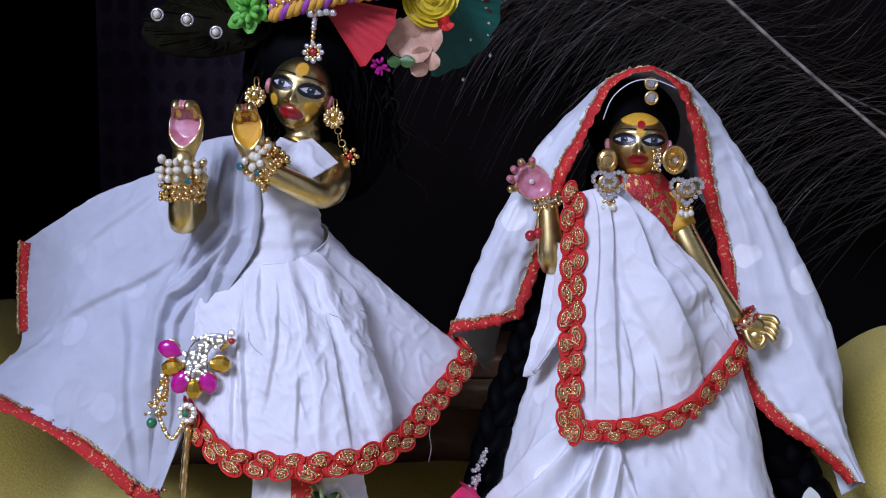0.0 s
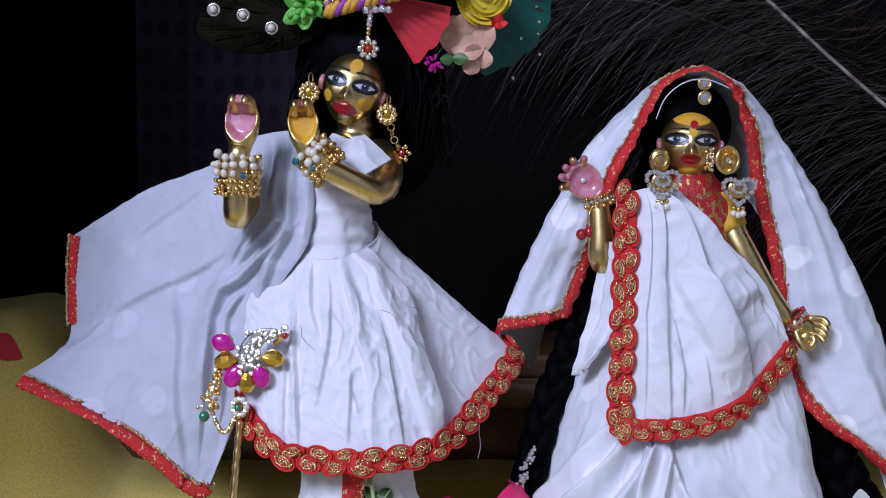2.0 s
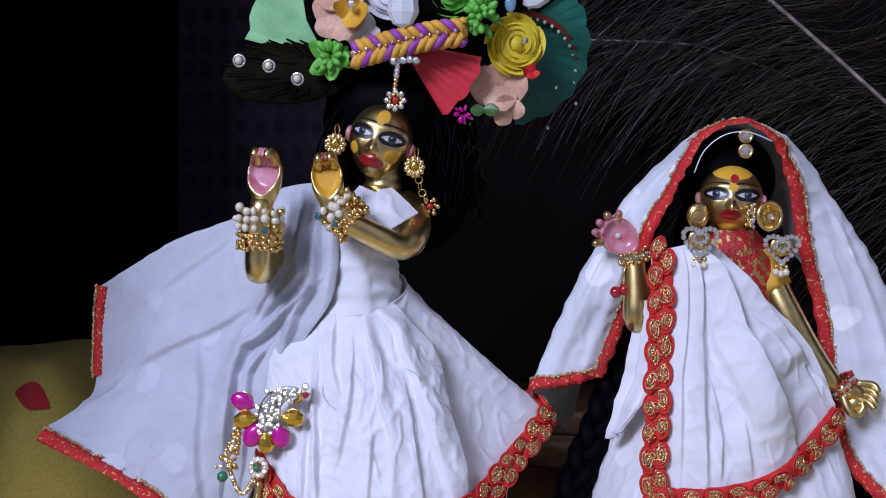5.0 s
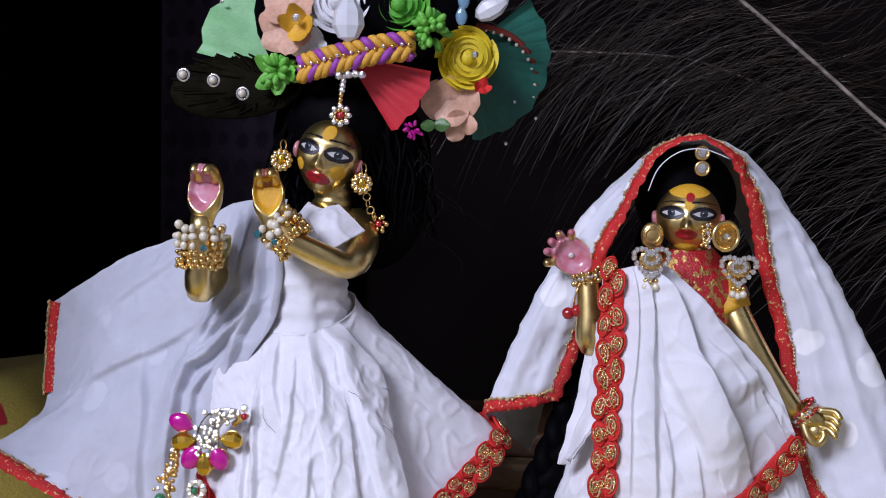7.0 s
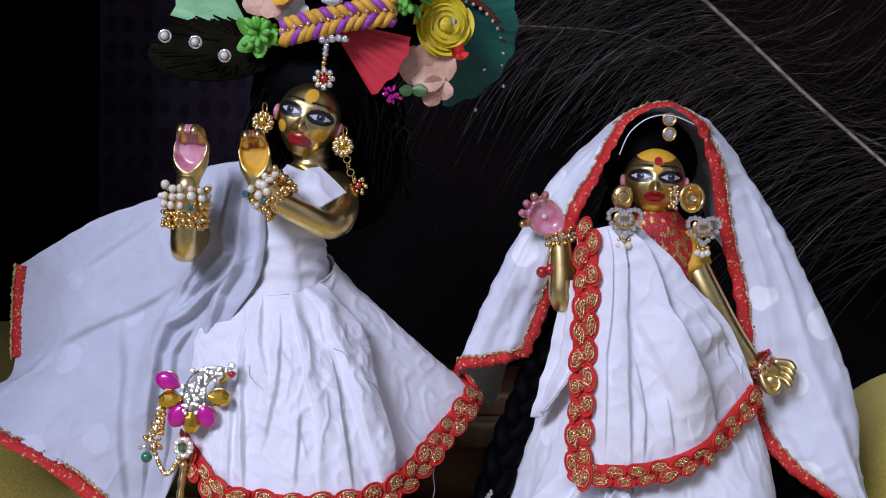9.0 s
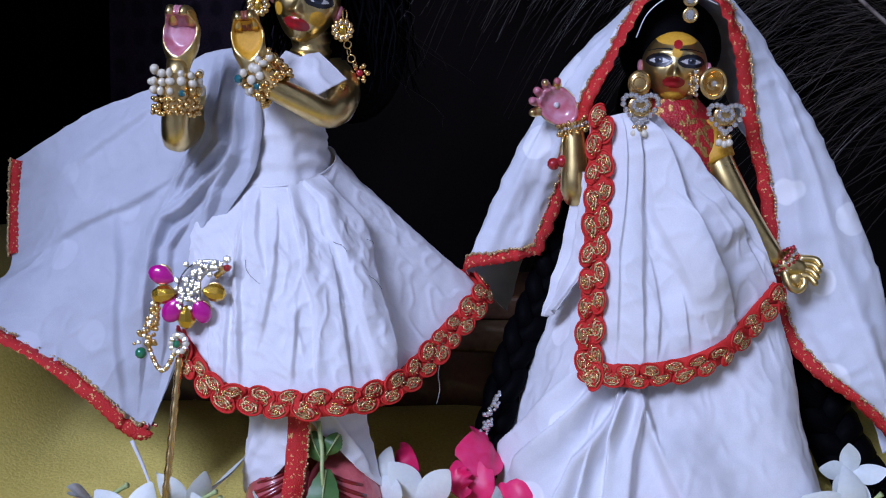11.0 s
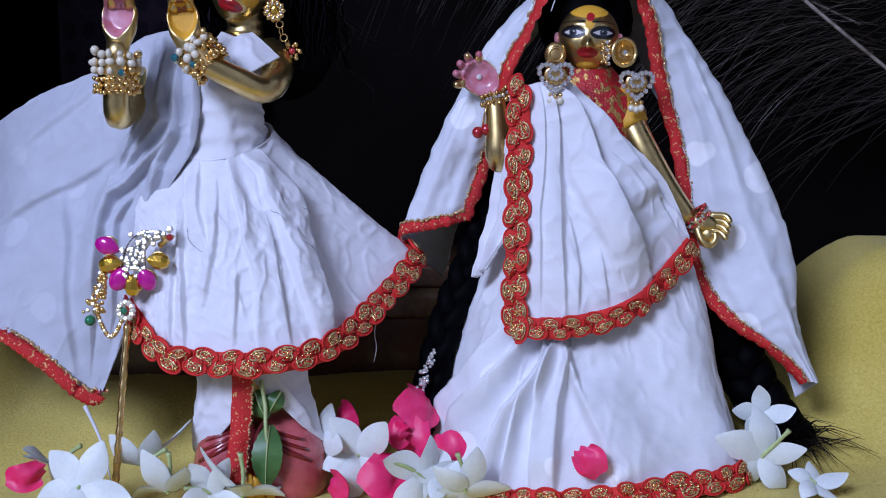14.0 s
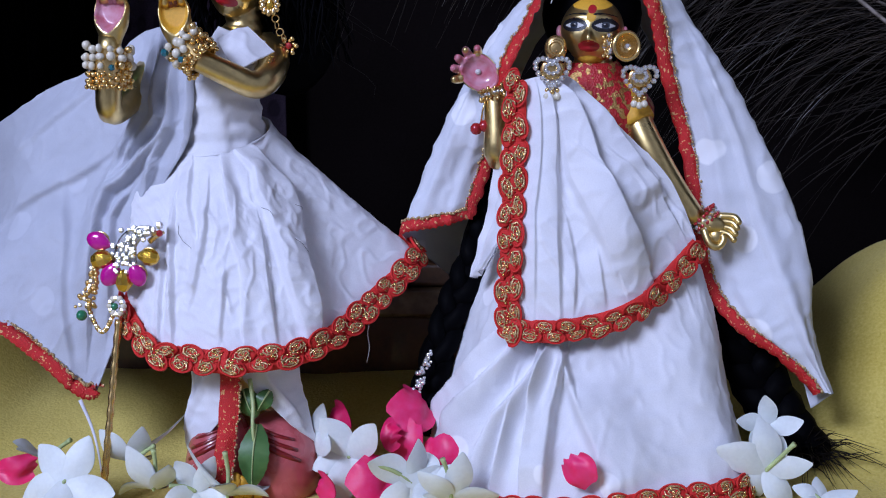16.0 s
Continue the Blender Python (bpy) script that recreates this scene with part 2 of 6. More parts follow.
class Build:
    """Collects vertices and faces of one mesh."""

    def __init__(self):
        self.v, self.f, self.m = [], [], []

    def face(self, ids, mi=0):
        self.f.append(tuple(ids))
        self.m.append(mi)

    def grid(self, pts, mi=0, wrap=False):
        """pts[i][j]; wrap closes i."""
        base, nu, nv = len(self.v), len(pts), len(pts[0])
        for row in pts:
            self.v.extend(tuple(p) for p in row)
        for i in range(nu if wrap else nu - 1):
            k = (i + 1) % nu
            for j in range(nv - 1):
                self.face((base + i * nv + j, base + k * nv + j, base + k * nv + j + 1, base + i * nv + j + 1), mi)
        return base

    def tube(self, pts, radii, n=8, mi=0, flat=1.0, cap=True):
        """A round tube through pts with a radius at each."""
        pts = [Vector(p) for p in pts]
        rings, side = [], None
        for i, p in enumerate(pts):
            d = (pts[min(i + 1, len(pts) - 1)] - pts[max(i - 1, 0)]).normalized()
            if side is None:
                side = d.cross(Vector((0, 1, 0.01))).normalized()
            side = (side - d * side.dot(d)).normalized()
            up = d.cross(side)
            r = radii[i] if isinstance(radii, (list, tuple)) else radii
            rings.append([p + r * (math.cos(a) * side + flat * math.sin(a) * up) for a in (2 * math.pi * q / n for q in range(n))])
        base = len(self.v)
        for ring in rings:
            self.v.extend(tuple(p) for p in ring)
        for i in range(len(rings) - 1):
            for q in range(n):
                w = (q + 1) % n
                self.face((base + i * n + q, base + i * n + w, base + (i + 1) * n + w, base + (i + 1) * n + q), mi)
        if cap:
            self.face([base + q for q in range(n)][::-1], mi)
            self.face([base + (len(rings) - 1) * n + q for q in range(n)], mi)

    def ball(self, centre, radii, rot=None, seg=10, rings=6, mi=0, shape=None):
        """An ellipsoid; shape(x, y, z) may bend its unit sphere."""
        c = Vector(centre)
        if not isinstance(radii, (list, tuple)):
            radii = (radii,) * 3
        base, top = len(self.v), rings - 1
        pts = [Vector((0, 0, -1))]
        for i in range(1, rings):
            a = -math.pi / 2 + math.pi * i / rings
            for q in range(seg):
                b = 2 * math.pi * q / seg
                pts.append(Vector((math.cos(a) * math.cos(b), math.cos(a) * math.sin(b), math.sin(a))))
        pts.append(Vector((0, 0, 1)))
        for p in pts:
            p = Vector(shape(*p)) if shape else p
            p = Vector((p.x * radii[0], p.y * radii[1], p.z * radii[2]))
            self.v.append(tuple(c + (rot @ p if rot else p)))
        for q in range(seg):
            w = (q + 1) % seg
            self.face((base, base + 1 + w, base + 1 + q), mi)
            for i in range(top - 1):
                a, b = base + 1 + i * seg, base + 1 + (i + 1) * seg
                self.face((a + q, a + w, b + w, b + q), mi)
            a = base + 1 + (top - 1) * seg
            self.face((a + q, a + w, base + 1 + top * seg), mi)

    def ring(self, centre, major, minor, rot=None, n=14, k=5, mi=0, start=0.0, turn=1.0):
        pts = []
        for i in range(n + (turn < 1)):
            a = start + 2 * math.pi * turn * i / n
            row = []
            for q in range(k + 1):
                b = 2 * math.pi * q / k
                p = Vector(((major + minor * math.cos(b)) * math.cos(a), minor * math.sin(b), (major + minor * math.cos(b)) * math.sin(a)))
                row.append(Vector(centre) + (rot @ p if rot else p))
            pts.append(row)
        self.grid(pts, mi, wrap=turn >= 1)

    def box(self, lo, hi, mi=0):
        base = len(self.v)
        self.v.extend((x, y, z) for x in (lo[0], hi[0]) for y in (lo[1], hi[1]) for z in (lo[2], hi[2]))
        for q in ((0, 1, 3, 2), (4, 6, 7, 5), (0, 4, 5, 1), (2, 3, 7, 6), (0, 2, 6, 4), (1, 5, 7, 3)):
            self.face([base + i for i in q], mi)

    def mesh(self, name, mats, flat=False):
        me = bpy.data.meshes.new(name)
        me.from_pydata(self.v, [], self.f)
        for m in mats if isinstance(mats, (list, tuple)) else (mats,):
            me.materials.append(m)
        me.polygons.foreach_set("material_index", self.m)
        if not flat:
            me.polygons.foreach_set("use_smooth", [True] * len(self.f))
        me.update()
        return me


def thing(name, label, category, group="", kind="", at=(0, 0, 0)):
    ob = new(name)
    ob.location = at
    ob.empty_display_size = 0.01
    return tagged(ob, label, category, group, kind)


def part(name, b, mats, parent, label="", flat=False, kind=""):
    ob = new(name, b.mesh(name, mats, flat) if isinstance(b, Build) else b)
    if parent is not None:
        ob.parent = parent
        base = parent
        off = Vector()
        while base is not None:
            off += base.location
            base = base.parent
        ob.location = -off
    return tagged(ob, label, kind=kind)


def whole(name, b, mats, label, category, group="", kind="", flat=False):
    return tagged(new(name, b.mesh(name, mats, flat)), label, category, group, kind)


def bevel(ob, width, seg=2):
    mod = ob.modifiers.new("bevel", "BEVEL")
    mod.width, mod.segments = width, seg
    return ob


def ridge(u, v, a, b, width, height):
    """A fold along the line a-b of a cloth's own coordinates."""
    du, dv = b[0] - a[0], b[1] - a[1]
    t = min(1.0, max(0.0, ((u - a[0]) * du + (v - a[1]) * dv) / (du * du + dv * dv)))
    d = math.hypot(u - a[0] - t * du, (v - a[1] - t * dv))
    w = width * (0.55 + 0.6 * t)
    side = (u - a[0]) * dv - (v - a[1]) * du
    return height * math.exp(-(d / (w * (0.6 if side > 0 else 1.2))) ** 2) * smooth(0, 0.08, t + 0.03) * (0.6 + 0.4 * t)


def crease(u, v, line, w, h, edge, su, sv):
    """A tuck along a line of a cloth's own coordinates; edge: the side (1 or -1) on which it falls off sharply; su, sv: the cloth's size there."""
    best, n = None, len(line) - 1
    for i in range(n):
        a, b = line[i], line[i + 1]
        du, dv = (b[0] - a[0]) * su, (b[1] - a[1]) * sv
        pu, pv = (u - a[0]) * su, (v - a[1]) * sv
        t = min(1.0, max(0.0, (pu * du + pv * dv) / (du * du + dv * dv)))
        qu, qv = pu - t * du, pv - t * dv
        d = qu * qu + qv * qv
        if best is None or d < best[0]:
            best = (d, qu * dv - qv * du, (i + t) / n)
    d = math.sqrt(best[0])
    w2 = w * (0.75 + 0.45 * best[2]) * (0.15 if best[1] * edge > 0 else 1.0)
    if d > 3 * w2:
        return 0.0
    return h * math.exp(-(d / w2) ** 2) * (0.35 + 0.65 * smooth(0.0, 0.22, best[2])) * (1 - 0.6 * smooth(0.82, 1.0, best[2]))


class Cloth:
    """A cloth lofted through rows of points, with folds; closed: its rows are loops."""

    def __init__(self, rows, fold=None, closed=False, wrinkle=0.0006, seed=0.0, flip=1):
        self.rows, self.fold, self.closed, self.wrinkle, self.seed, self.flip = rows, fold, closed, wrinkle, seed, flip

    def base(self, u, v):
        return spline([spline(r, u, self.closed) for r in self.rows], v)

    def raw_normal(self, u, v):
        e = 0.01
        a, b = self.base(u + e if self.closed else min(1, u + e), v), self.base(u - e if self.closed else max(0, u - e), v)
        c, d = self.base(u, min(1, v + e)), self.base(u, max(0, v - e))
        n = (a - b).cross(c - d)
        return n.normalized() * self.flip if n.length > 1e-12 else Vector((0, -1, 0))

    def at(self, u, v, out=0.0):
        p, n = self.base(u, v), self.raw_normal(u, v)
        return p + n * (self.lift(u, v, p) + out)

    def lift(self, u, v, p):
        h = self.fold(u, v) if self.fold else 0.0
        q = p * 60 + Vector((self.seed, 0, 0))
        h += self.wrinkle * (noise.noise(q) + 0.6 * noise.noise(q * 2.7))
        c = abs(noise.noise(q * 1.3 + Vector((9, 3, 5))))
        h += self.wrinkle * 1.2 * max(0.0, 0.25 - c) / 0.25
        return h

    def normal(self, u, v):
        e = 0.012
        a, b = self.at(u + e if self.closed else min(1, u + e), v), self.at(u - e if self.closed else max(0, u - e), v)
        c, d = self.at(u, min(1, v + e)), self.at(u, max(0, v - e))
        n = (a - b).cross(c - d)
        return n.normalized() * self.flip if n.length > 1e-12 else Vector((0, -1, 0))

    def build(self, nu, nv, thick=0.0009):
        b = Build()
        us = [i / nu if self.closed else i / (nu - 1) for i in range(nu)]
        vs = [j / (nv - 1) for j in range(nv)]
        cols = [[spline(r, u, self.closed) for r in self.rows] for u in us]
        flat = [[spline(c, v) for v in vs] for c in cols]
        front, back = [], []
        for i, u in enumerate(us):
            hi = flat[(i + 1) % nu] if self.closed else flat[min(i + 1, nu - 1)]
            lo = flat[i - 1] if self.closed or i else flat[0]
            f, g = [], []
            for j, v in enumerate(vs):
                n = (hi[j] - lo[j]).cross(flat[i][min(j + 1, nv - 1)] - flat[i][max(j - 1, 0)])
                n = n.normalized() * self.flip if n.length > 1e-14 else Vector((0, -1, 0))
                h = self.lift(u, v, flat[i][j])
                f.append(flat[i][j] + n * h)
                g.append(flat[i][j] + n * (h - thick))
            front.append(f)
            back.append(g)
        a = b.grid(front, 0, self.closed)
        c = b.grid(back, 0, self.closed)
        for i in range(nu if self.closed else nu - 1):
            k = (i + 1) % nu
            for j in (0, nv - 1):
                b.face((a + i * nv + j, a + k * nv + j, c + k * nv + j, c + i * nv + j))
        if not self.closed:
            for i in (0, nu - 1):
                for j in range(nv - 1):
                    b.face((a + i * nv + j, a + i * nv + j + 1, c + i * nv + j + 1, c + i * nv + j))
        return b


def even(curve, step):
    """Parameters at even steps of length along curve(t)."""
    ts = [i / 400 for i in range(401)]
    ps = [curve(t) for t in ts]
    run, out, want = 0.0, [0.0], step
    for i in range(400):
        d = (ps[i + 1] - ps[i]).length
        while run + d >= want:
            out.append(ts[i] + (want - run) / d / 400)
            want += step
        run += d
    return out


def turn_flat(a):
    return Matrix.Rotation(a, 3, "Y")


def medallion_mesh(k):
    """A scalloped braid rosette: red disc and rim, with a knot of gold thread."""
    b = Build()
    r = random.Random(70 + k)
    b.ball((0, 0, 0), (0.0076, 0.0010, 0.0046), seg=14, rings=5)
    rim = [-0.35 + (math.pi + 0.7) * i / 14 for i in range(15)]
    b.tube([(0.0071 * math.cos(q), -0.0006, 0.0042 * math.sin(q)) for q in rim], 0.00062, n=5)
    b.ball((0.0002, -0.0004, 0.0004), (0.0030, 0.0008, 0.0019), seg=9, rings=4, mi=1)
    coil = [(0.85 * i + k, 0.0056 - 0.00030 * i) for i in range(15)]
    b.tube([(w * math.cos(q), -0.0011 - r.uniform(0, 0.0008), 0.0004 + 0.56 * w * math.sin(q)) for q, w in coil], [0.00030 + 0.00018 * (i % 3) for i in range(15)], n=4, mi=1)
    for lean in (r.uniform(-0.004, -0.002), r.uniform(0.002, 0.005)):
        b.tube([(lean * math.sin(0.5 * i), -0.0010 - 0.0003 * math.sin(i * 0.8), 0.0010 - 0.0011 * i) for i in range(6)], 0.00038, n=4, mi=1)
    b.tube([(0.0046 - 0.0015 * i, -0.0014, 0.0010 - 0.0007 * i + 0.0010 * math.sin(1.2 * i)) for i in range(7)], 0.00055, n=5)
    b.tube([(-0.0040 + 0.0011 * i, -0.0014, 0.0022 - 0.0007 * i) for i in range(5)], 0.00042, n=4)
    for i in range(18):
        q, w = r.uniform(0, 6.28), r.uniform(0.0005, 0.0056)
        b.ball((w * math.cos(q), -0.0015, -0.0004 + 0.62 * w * math.sin(q)), (r.uniform(0.0004, 0.0012), 0.0006, r.uniform(0.0003, 0.0007)), r.choice((turn_flat(0.6), turn_flat(-0.5), None)), seg=5, rings=3, mi=2)
    return b.mesh("rosette", (RED, THREAD, GOLD))


ROSETTES = [medallion_mesh(k) for k in range(6)]


def frame_of(x, n):
    """A turn whose x runs along x and whose -y points along n."""
    y = -n
    x = (x - y * x.dot(y)).normalized()
    z = x.cross(y)
    return Matrix((x, y, z)).transposed()


def rosette_border(cloth, line, parent, pitch=0.0148, rows=((-0.0033, 0.0), (0.0033, 0.5)), scale=0.92, band=0.0058):
    """A red braid border along line(t) -> (u, v) of a cloth: a band and its rosettes."""
    def place(t, out):
        return cloth.at(*line(min(max(t, 0), 1)), out)
    flat = Build()
    strip, ts = [], [i / 90 for i in range(91)]
    for t in ts:
        p, n = place(t, 0.0012), cloth.normal(*line(t))
        x = (place(t + 0.01, 0) - place(t - 0.01, 0)).normalized()
        side = frame_of(x, n).col[2]
        strip.append([p + side * (s * band) + n * (0.0006 if abs(s) < 1 else -0.0012) for s in (-1, -0.8, 0, 0.8, 1)])
    flat.grid(strip)
    border = part("border", flat, RED, parent, "red braid border with gold rosettes")
    steps = even(lambda t: place(t, 0), pitch * scale)
    for shift, phase in rows:
        for i, t in enumerate(steps):
            t2 = t + phase * (steps[1] - steps[0])
            if t2 > 1:
                continue
            n = cloth.normal(*line(t2))
            x = (place(t2 + 0.01, 0) - place(t2 - 0.01, 0)).normalized()
            rot = frame_of(x, n)
            ob = part("rosette", ROSETTES[(i * 5 + i // 4) % 6], None, border)
            turn = Matrix.Rotation(random.uniform(-0.22, 0.22), 3, "X") @ Matrix.Rotation(random.uniform(-0.3, 0.3) + (math.pi if shift < 0 else 0), 3, "Y")
            p = place(t2, 0.0022 + random.uniform(0, 0.0009)) + rot.col[2] * shift * scale
            size = scale * random.uniform(0.86, 1.12)
            ob.matrix_basis = Matrix.Translation(ob.location) @ Matrix.LocRotScale(p, (rot @ turn).to_quaternion(), (size,) * 3)
    return border


def ribbon_border(cloth, line, parent, width=0.0062, beads=1, count=130):
    """A narrow red trim with gold thread and a beaded edge along line(t)."""
    def place(t, out):
        return cloth.at(*line(min(max(t, 0), 1)), out)
    b, strip, edge = Build(), [], []
    for i in range(count):
        t = i / (count - 1)
        n = cloth.normal(*line(t))
        x = (place(t + 0.01, 0) - place(t - 0.01, 0)).normalized()
        side = frame_of(x, n).col[2]
        p = place(t, 0.0010)
        wob = 0.0004 * math.sin(i * 1.7)
        strip.append([p + side * (s * width / 2 + wob) + n * (0.0009 * (1 - s * s) - (0.0014 if abs(s) == 1 else 0)) for s in (-1, -0.9, -0.4, 0.2, 0.9, 1)])
        edge.append(p + side * (beads * width * 0.55 + wob) + n * 0.0004)
    b.grid(strip)
    trim = part("border", b, TRIM, parent, "narrow red trim with gold thread")
    g = Build()
    for i in range(0, count - 1):
        for f in (0, 0.5):
            p = edge[i].lerp(edge[i + 1], f) + Vector([random.uniform(-0.0004, 0.0004) for _ in range(3)])
            g.ball(p, random.uniform(0.0005, 0.0010), seg=5, rings=3)
    part("gold_edging", g, THREAD, trim, kind="stuff")
    return trim



# ---- the room and the niche ----
def wall_box(name, lo, hi, mat, label, category="wall"):
    b = Build()
    b.box(lo, hi)
    return whole(name, b, mat, label, category, kind="structure", flat=True)


wall_box("floor", (-1.7, -1.8, -0.85), (1.7, 1.5, -0.75), FLOORTILE, "grey tiled floor of the room", "floor")
wall_box("ceiling", (-1.7, -1.8, 2.4), (1.7, 1.5, 2.5), PLASTER, "pale plaster ceiling of the room", "ceiling")
wall_box("wall_north", (-1.7, 1.4, -0.75), (1.7, 1.5, 2.4), PLASTER, "pale plaster wall behind the niche")
wall_box("wall_east", (1.6, -1.6, -0.75), (1.7, 1.4, 2.4), PLASTER, "pale plaster side wall")
wall_box("wall_west", (-1.7, -1.6, -0.75), (-1.6, 1.4, 2.4), PLASTER, "pale plaster side wall by the window")


def window_wall():
    """The wall behind the camera, with the opening that lights the niche."""
    b = Build()
    b.box((-1.7, -1.75, -0.75), (-1.52, -1.6, 2.4))
    b.box((-0.68, -1.75, -0.75), (1.7, -1.6, 2.4))
    b.box((-1.52, -1.75, -0.75), (-0.68, -1.6, 1.15))
    b.box((-1.52, -1.75, 2.0), (-0.68, -1.6, 2.4))
    whole("wall_south", b, PLASTER, "pale plaster wall with a window opening", "wall", kind="structure", flat=True)


window_wall()


def shrine():
    """Dark wooden niche: back board, altar block under the cloth, and added side boards and roof out of view."""
    ob = thing("shrine_niche", "dark cloth-lined wooden shrine niche, its unseen sides and roof added", "shrine", kind="structure")
    # Sides added out of view; the left one keeps window light off the left.
    for lo, hi in (((-0.42, 0.38, -0.30), (-0.38, 1.05, 0.80)), ((0.62, 0.42, -0.30), (0.66, 1.05, 0.80))):
        b = Build()
        b.box(lo, hi)
        part("added_side_panel", b, NICHE, ob, flat=True)
    b = Build()
    b.box((-0.62, 1.0, -0.30), (0.62, 1.05, 0.80))
    part("back_panel", b, BACKCLOTH, ob, flat=True)
    # Roof added out of view, to shade the back.
    b = Build()
    b.box((-0.66, 0.42, 0.80), (0.66, 1.05, 0.84))
    part("added_roof", b, NICHE, ob, flat=True)
    b = Build()
    b.box((-0.66, 0.36, -0.75), (0.66, 1.05, -0.302))
    part("plinth", b, WOOD, ob, flat=True)


shrine()


def curtain(name, x0, x1, y, z1, mat, label, waves, amp):
    b, pts = Build(), []
    for i in range(81):
        f = i / 80
        x = x0 + (x1 - x0) * f
        d = amp * math.sin(waves * f * 6.28) + 0.4 * amp * math.sin(waves * 2.3 * f * 6.28 + 1)
        pts.append([(x, y + d * (1.1 - 0.3 * j / 12), -0.06 + (z1 + 0.06) * j / 12) for j in range(13)])
    b.grid(pts)
    b.grid([[(p[0], p[1] + 0.003, p[2]) for p in row] for row in pts])
    return whole(name, b, mat, label, "curtain", kind="structure")


curtain("purple_curtain", -0.297, -0.135, 0.958, 0.74, PURPLE, "dark purple curtain with pressed ovals behind the statues", 2.2, 0.004)
curtain("black_curtain", -0.375, -0.299, 0.935, 0.74, NICHE, "black velvet curtain at the niche's side", 4, 0.010)


# ---- the yellow plush cloth ----
def plush_height(x, y):
    z = -0.0085 + 0.007 * smooth(-0.02, 0.2, x)
    z += 0.030 * smooth(0.60, 0.72, y)
    right = smooth(0.224, 0.330, x) ** 0.8 * smooth(0.600, 0.735, y)
    left = smooth(-0.235, -0.315, x) ** 0.8 * smooth(0.590, 0.72, y)
    crown = 1 - 0.10 * smooth(0.30, 0.42, abs(x))
    z += (0.079 * right + 0.104 * left) * crown
    z -= 0.22 * smooth(0.80, 0.95, y) * max(right, left)
    z += 0.0035 * noise.noise((x * 14, y * 14, 0.3)) + 0.0012 * noise.noise((x * 45, y * 45, 2.3))
    return z


def yellow_cloth():
    b, pts = Build(), []
    for i in range(181):
        x = -0.615 + 1.23 * i / 180
        row = []
        for j in range(121):
            y = 0.355 + 0.64 * j / 120
            drop = 0.30 * smooth(0.40, 0.355, y)
            row.append((x, y, plush_height(x, y) - drop))
        pts.append(row)
    b.grid(pts)
    b.grid([[(p[0], p[1], p[2] - 0.006) for p in row] for row in pts])
    b.box((-0.61, 0.44, -0.302), (0.61, 0.99, -0.03))
    cloth = thing("altar_cloth", "plush yellow cloth heaped up at both sides", "cloth", kind="structure")
    part("plush_sheet", b, YELLOW, cloth)
    f = Build()
    rnd = random.Random(4)
    for _ in range(5000):
        x, y = rnd.uniform(-0.26, 0.36), rnd.uniform(0.48, 0.80)
        if rnd.random() < 0.35:
            x, y = rnd.uniform(0.16, 0.34), rnd.uniform(0.5, 0.75)
        p = Vector((x, y, plush_height(x, y) - 0.0005))
        d = Vector((rnd.uniform(-1, 1), rnd.uniform(-1, 0.4), rnd.uniform(0.2, 0.9))).normalized() * rnd.uniform(0.0012, 0.0028)
        f.tube([p, p + d * 0.6, p + d + Vector((0, 0, -0.0004))], [0.00022, 0.00018, 0.00004], n=3, cap=False)
    part("pile", f, YELLOW, cloth, kind="stuff")


yellow_cloth()


# ---- wooden chest behind the statues ----
def chest():
    ob = thing("wooden_chest", "dark varnished wooden chest with a moulded lid", "chest", at=(-0.09, 0.79, 0.02))
    b = Build()
    b.box((-0.26, 0.735, -0.02), (0.075, 0.86, 0.060))
    bevel(part("body", b, WOOD, ob, flat=True), 0.002)
    b = Build()
    b.box((-0.268, 0.724, 0.0605), (0.083, 0.868, 0.0775))
    bevel(part("lid_moulding", b, WORNWOOD, ob, "worn moulding with pale scuffed edges", flat=True), 0.003, 3)
    b = Build()
    b.box((-0.25, 0.742, 0.078), (0.07, 0.85, 0.094))
    bevel(part("lid", b, WOOD, ob, flat=True), 0.003, 3)


chest()


def red_motif():
    """A red embroidered patch on the heaped cloth."""
    b, pts = Build(), []
    for i in range(13):
        x = -0.318 + 0.022 * i / 12
        w = 0.006 * math.sin(math.pi * i / 12) + 0.0006
        pts.append([(x, y, plush_height(x, y) + 0.0012) for y in (0.690 - w, 0.690, 0.690 + w)])
    b.grid(pts)
    whole("red_motif", b, FANRED, "small red embroidered motif on the yellow cloth", "patch")


red_motif()

# ---- the dancing statue in a short white skirt ----
FEATURES = (BRASS, EYEWHITE, BLACK, LIPS, TURMERIC, PINKPAINT, IRIS, TIPPAINT)


def turn3(rx=0.0, ry=0.0, rz=0.0):
    return Euler((radians(rx), radians(ry), radians(rz))).to_matrix()


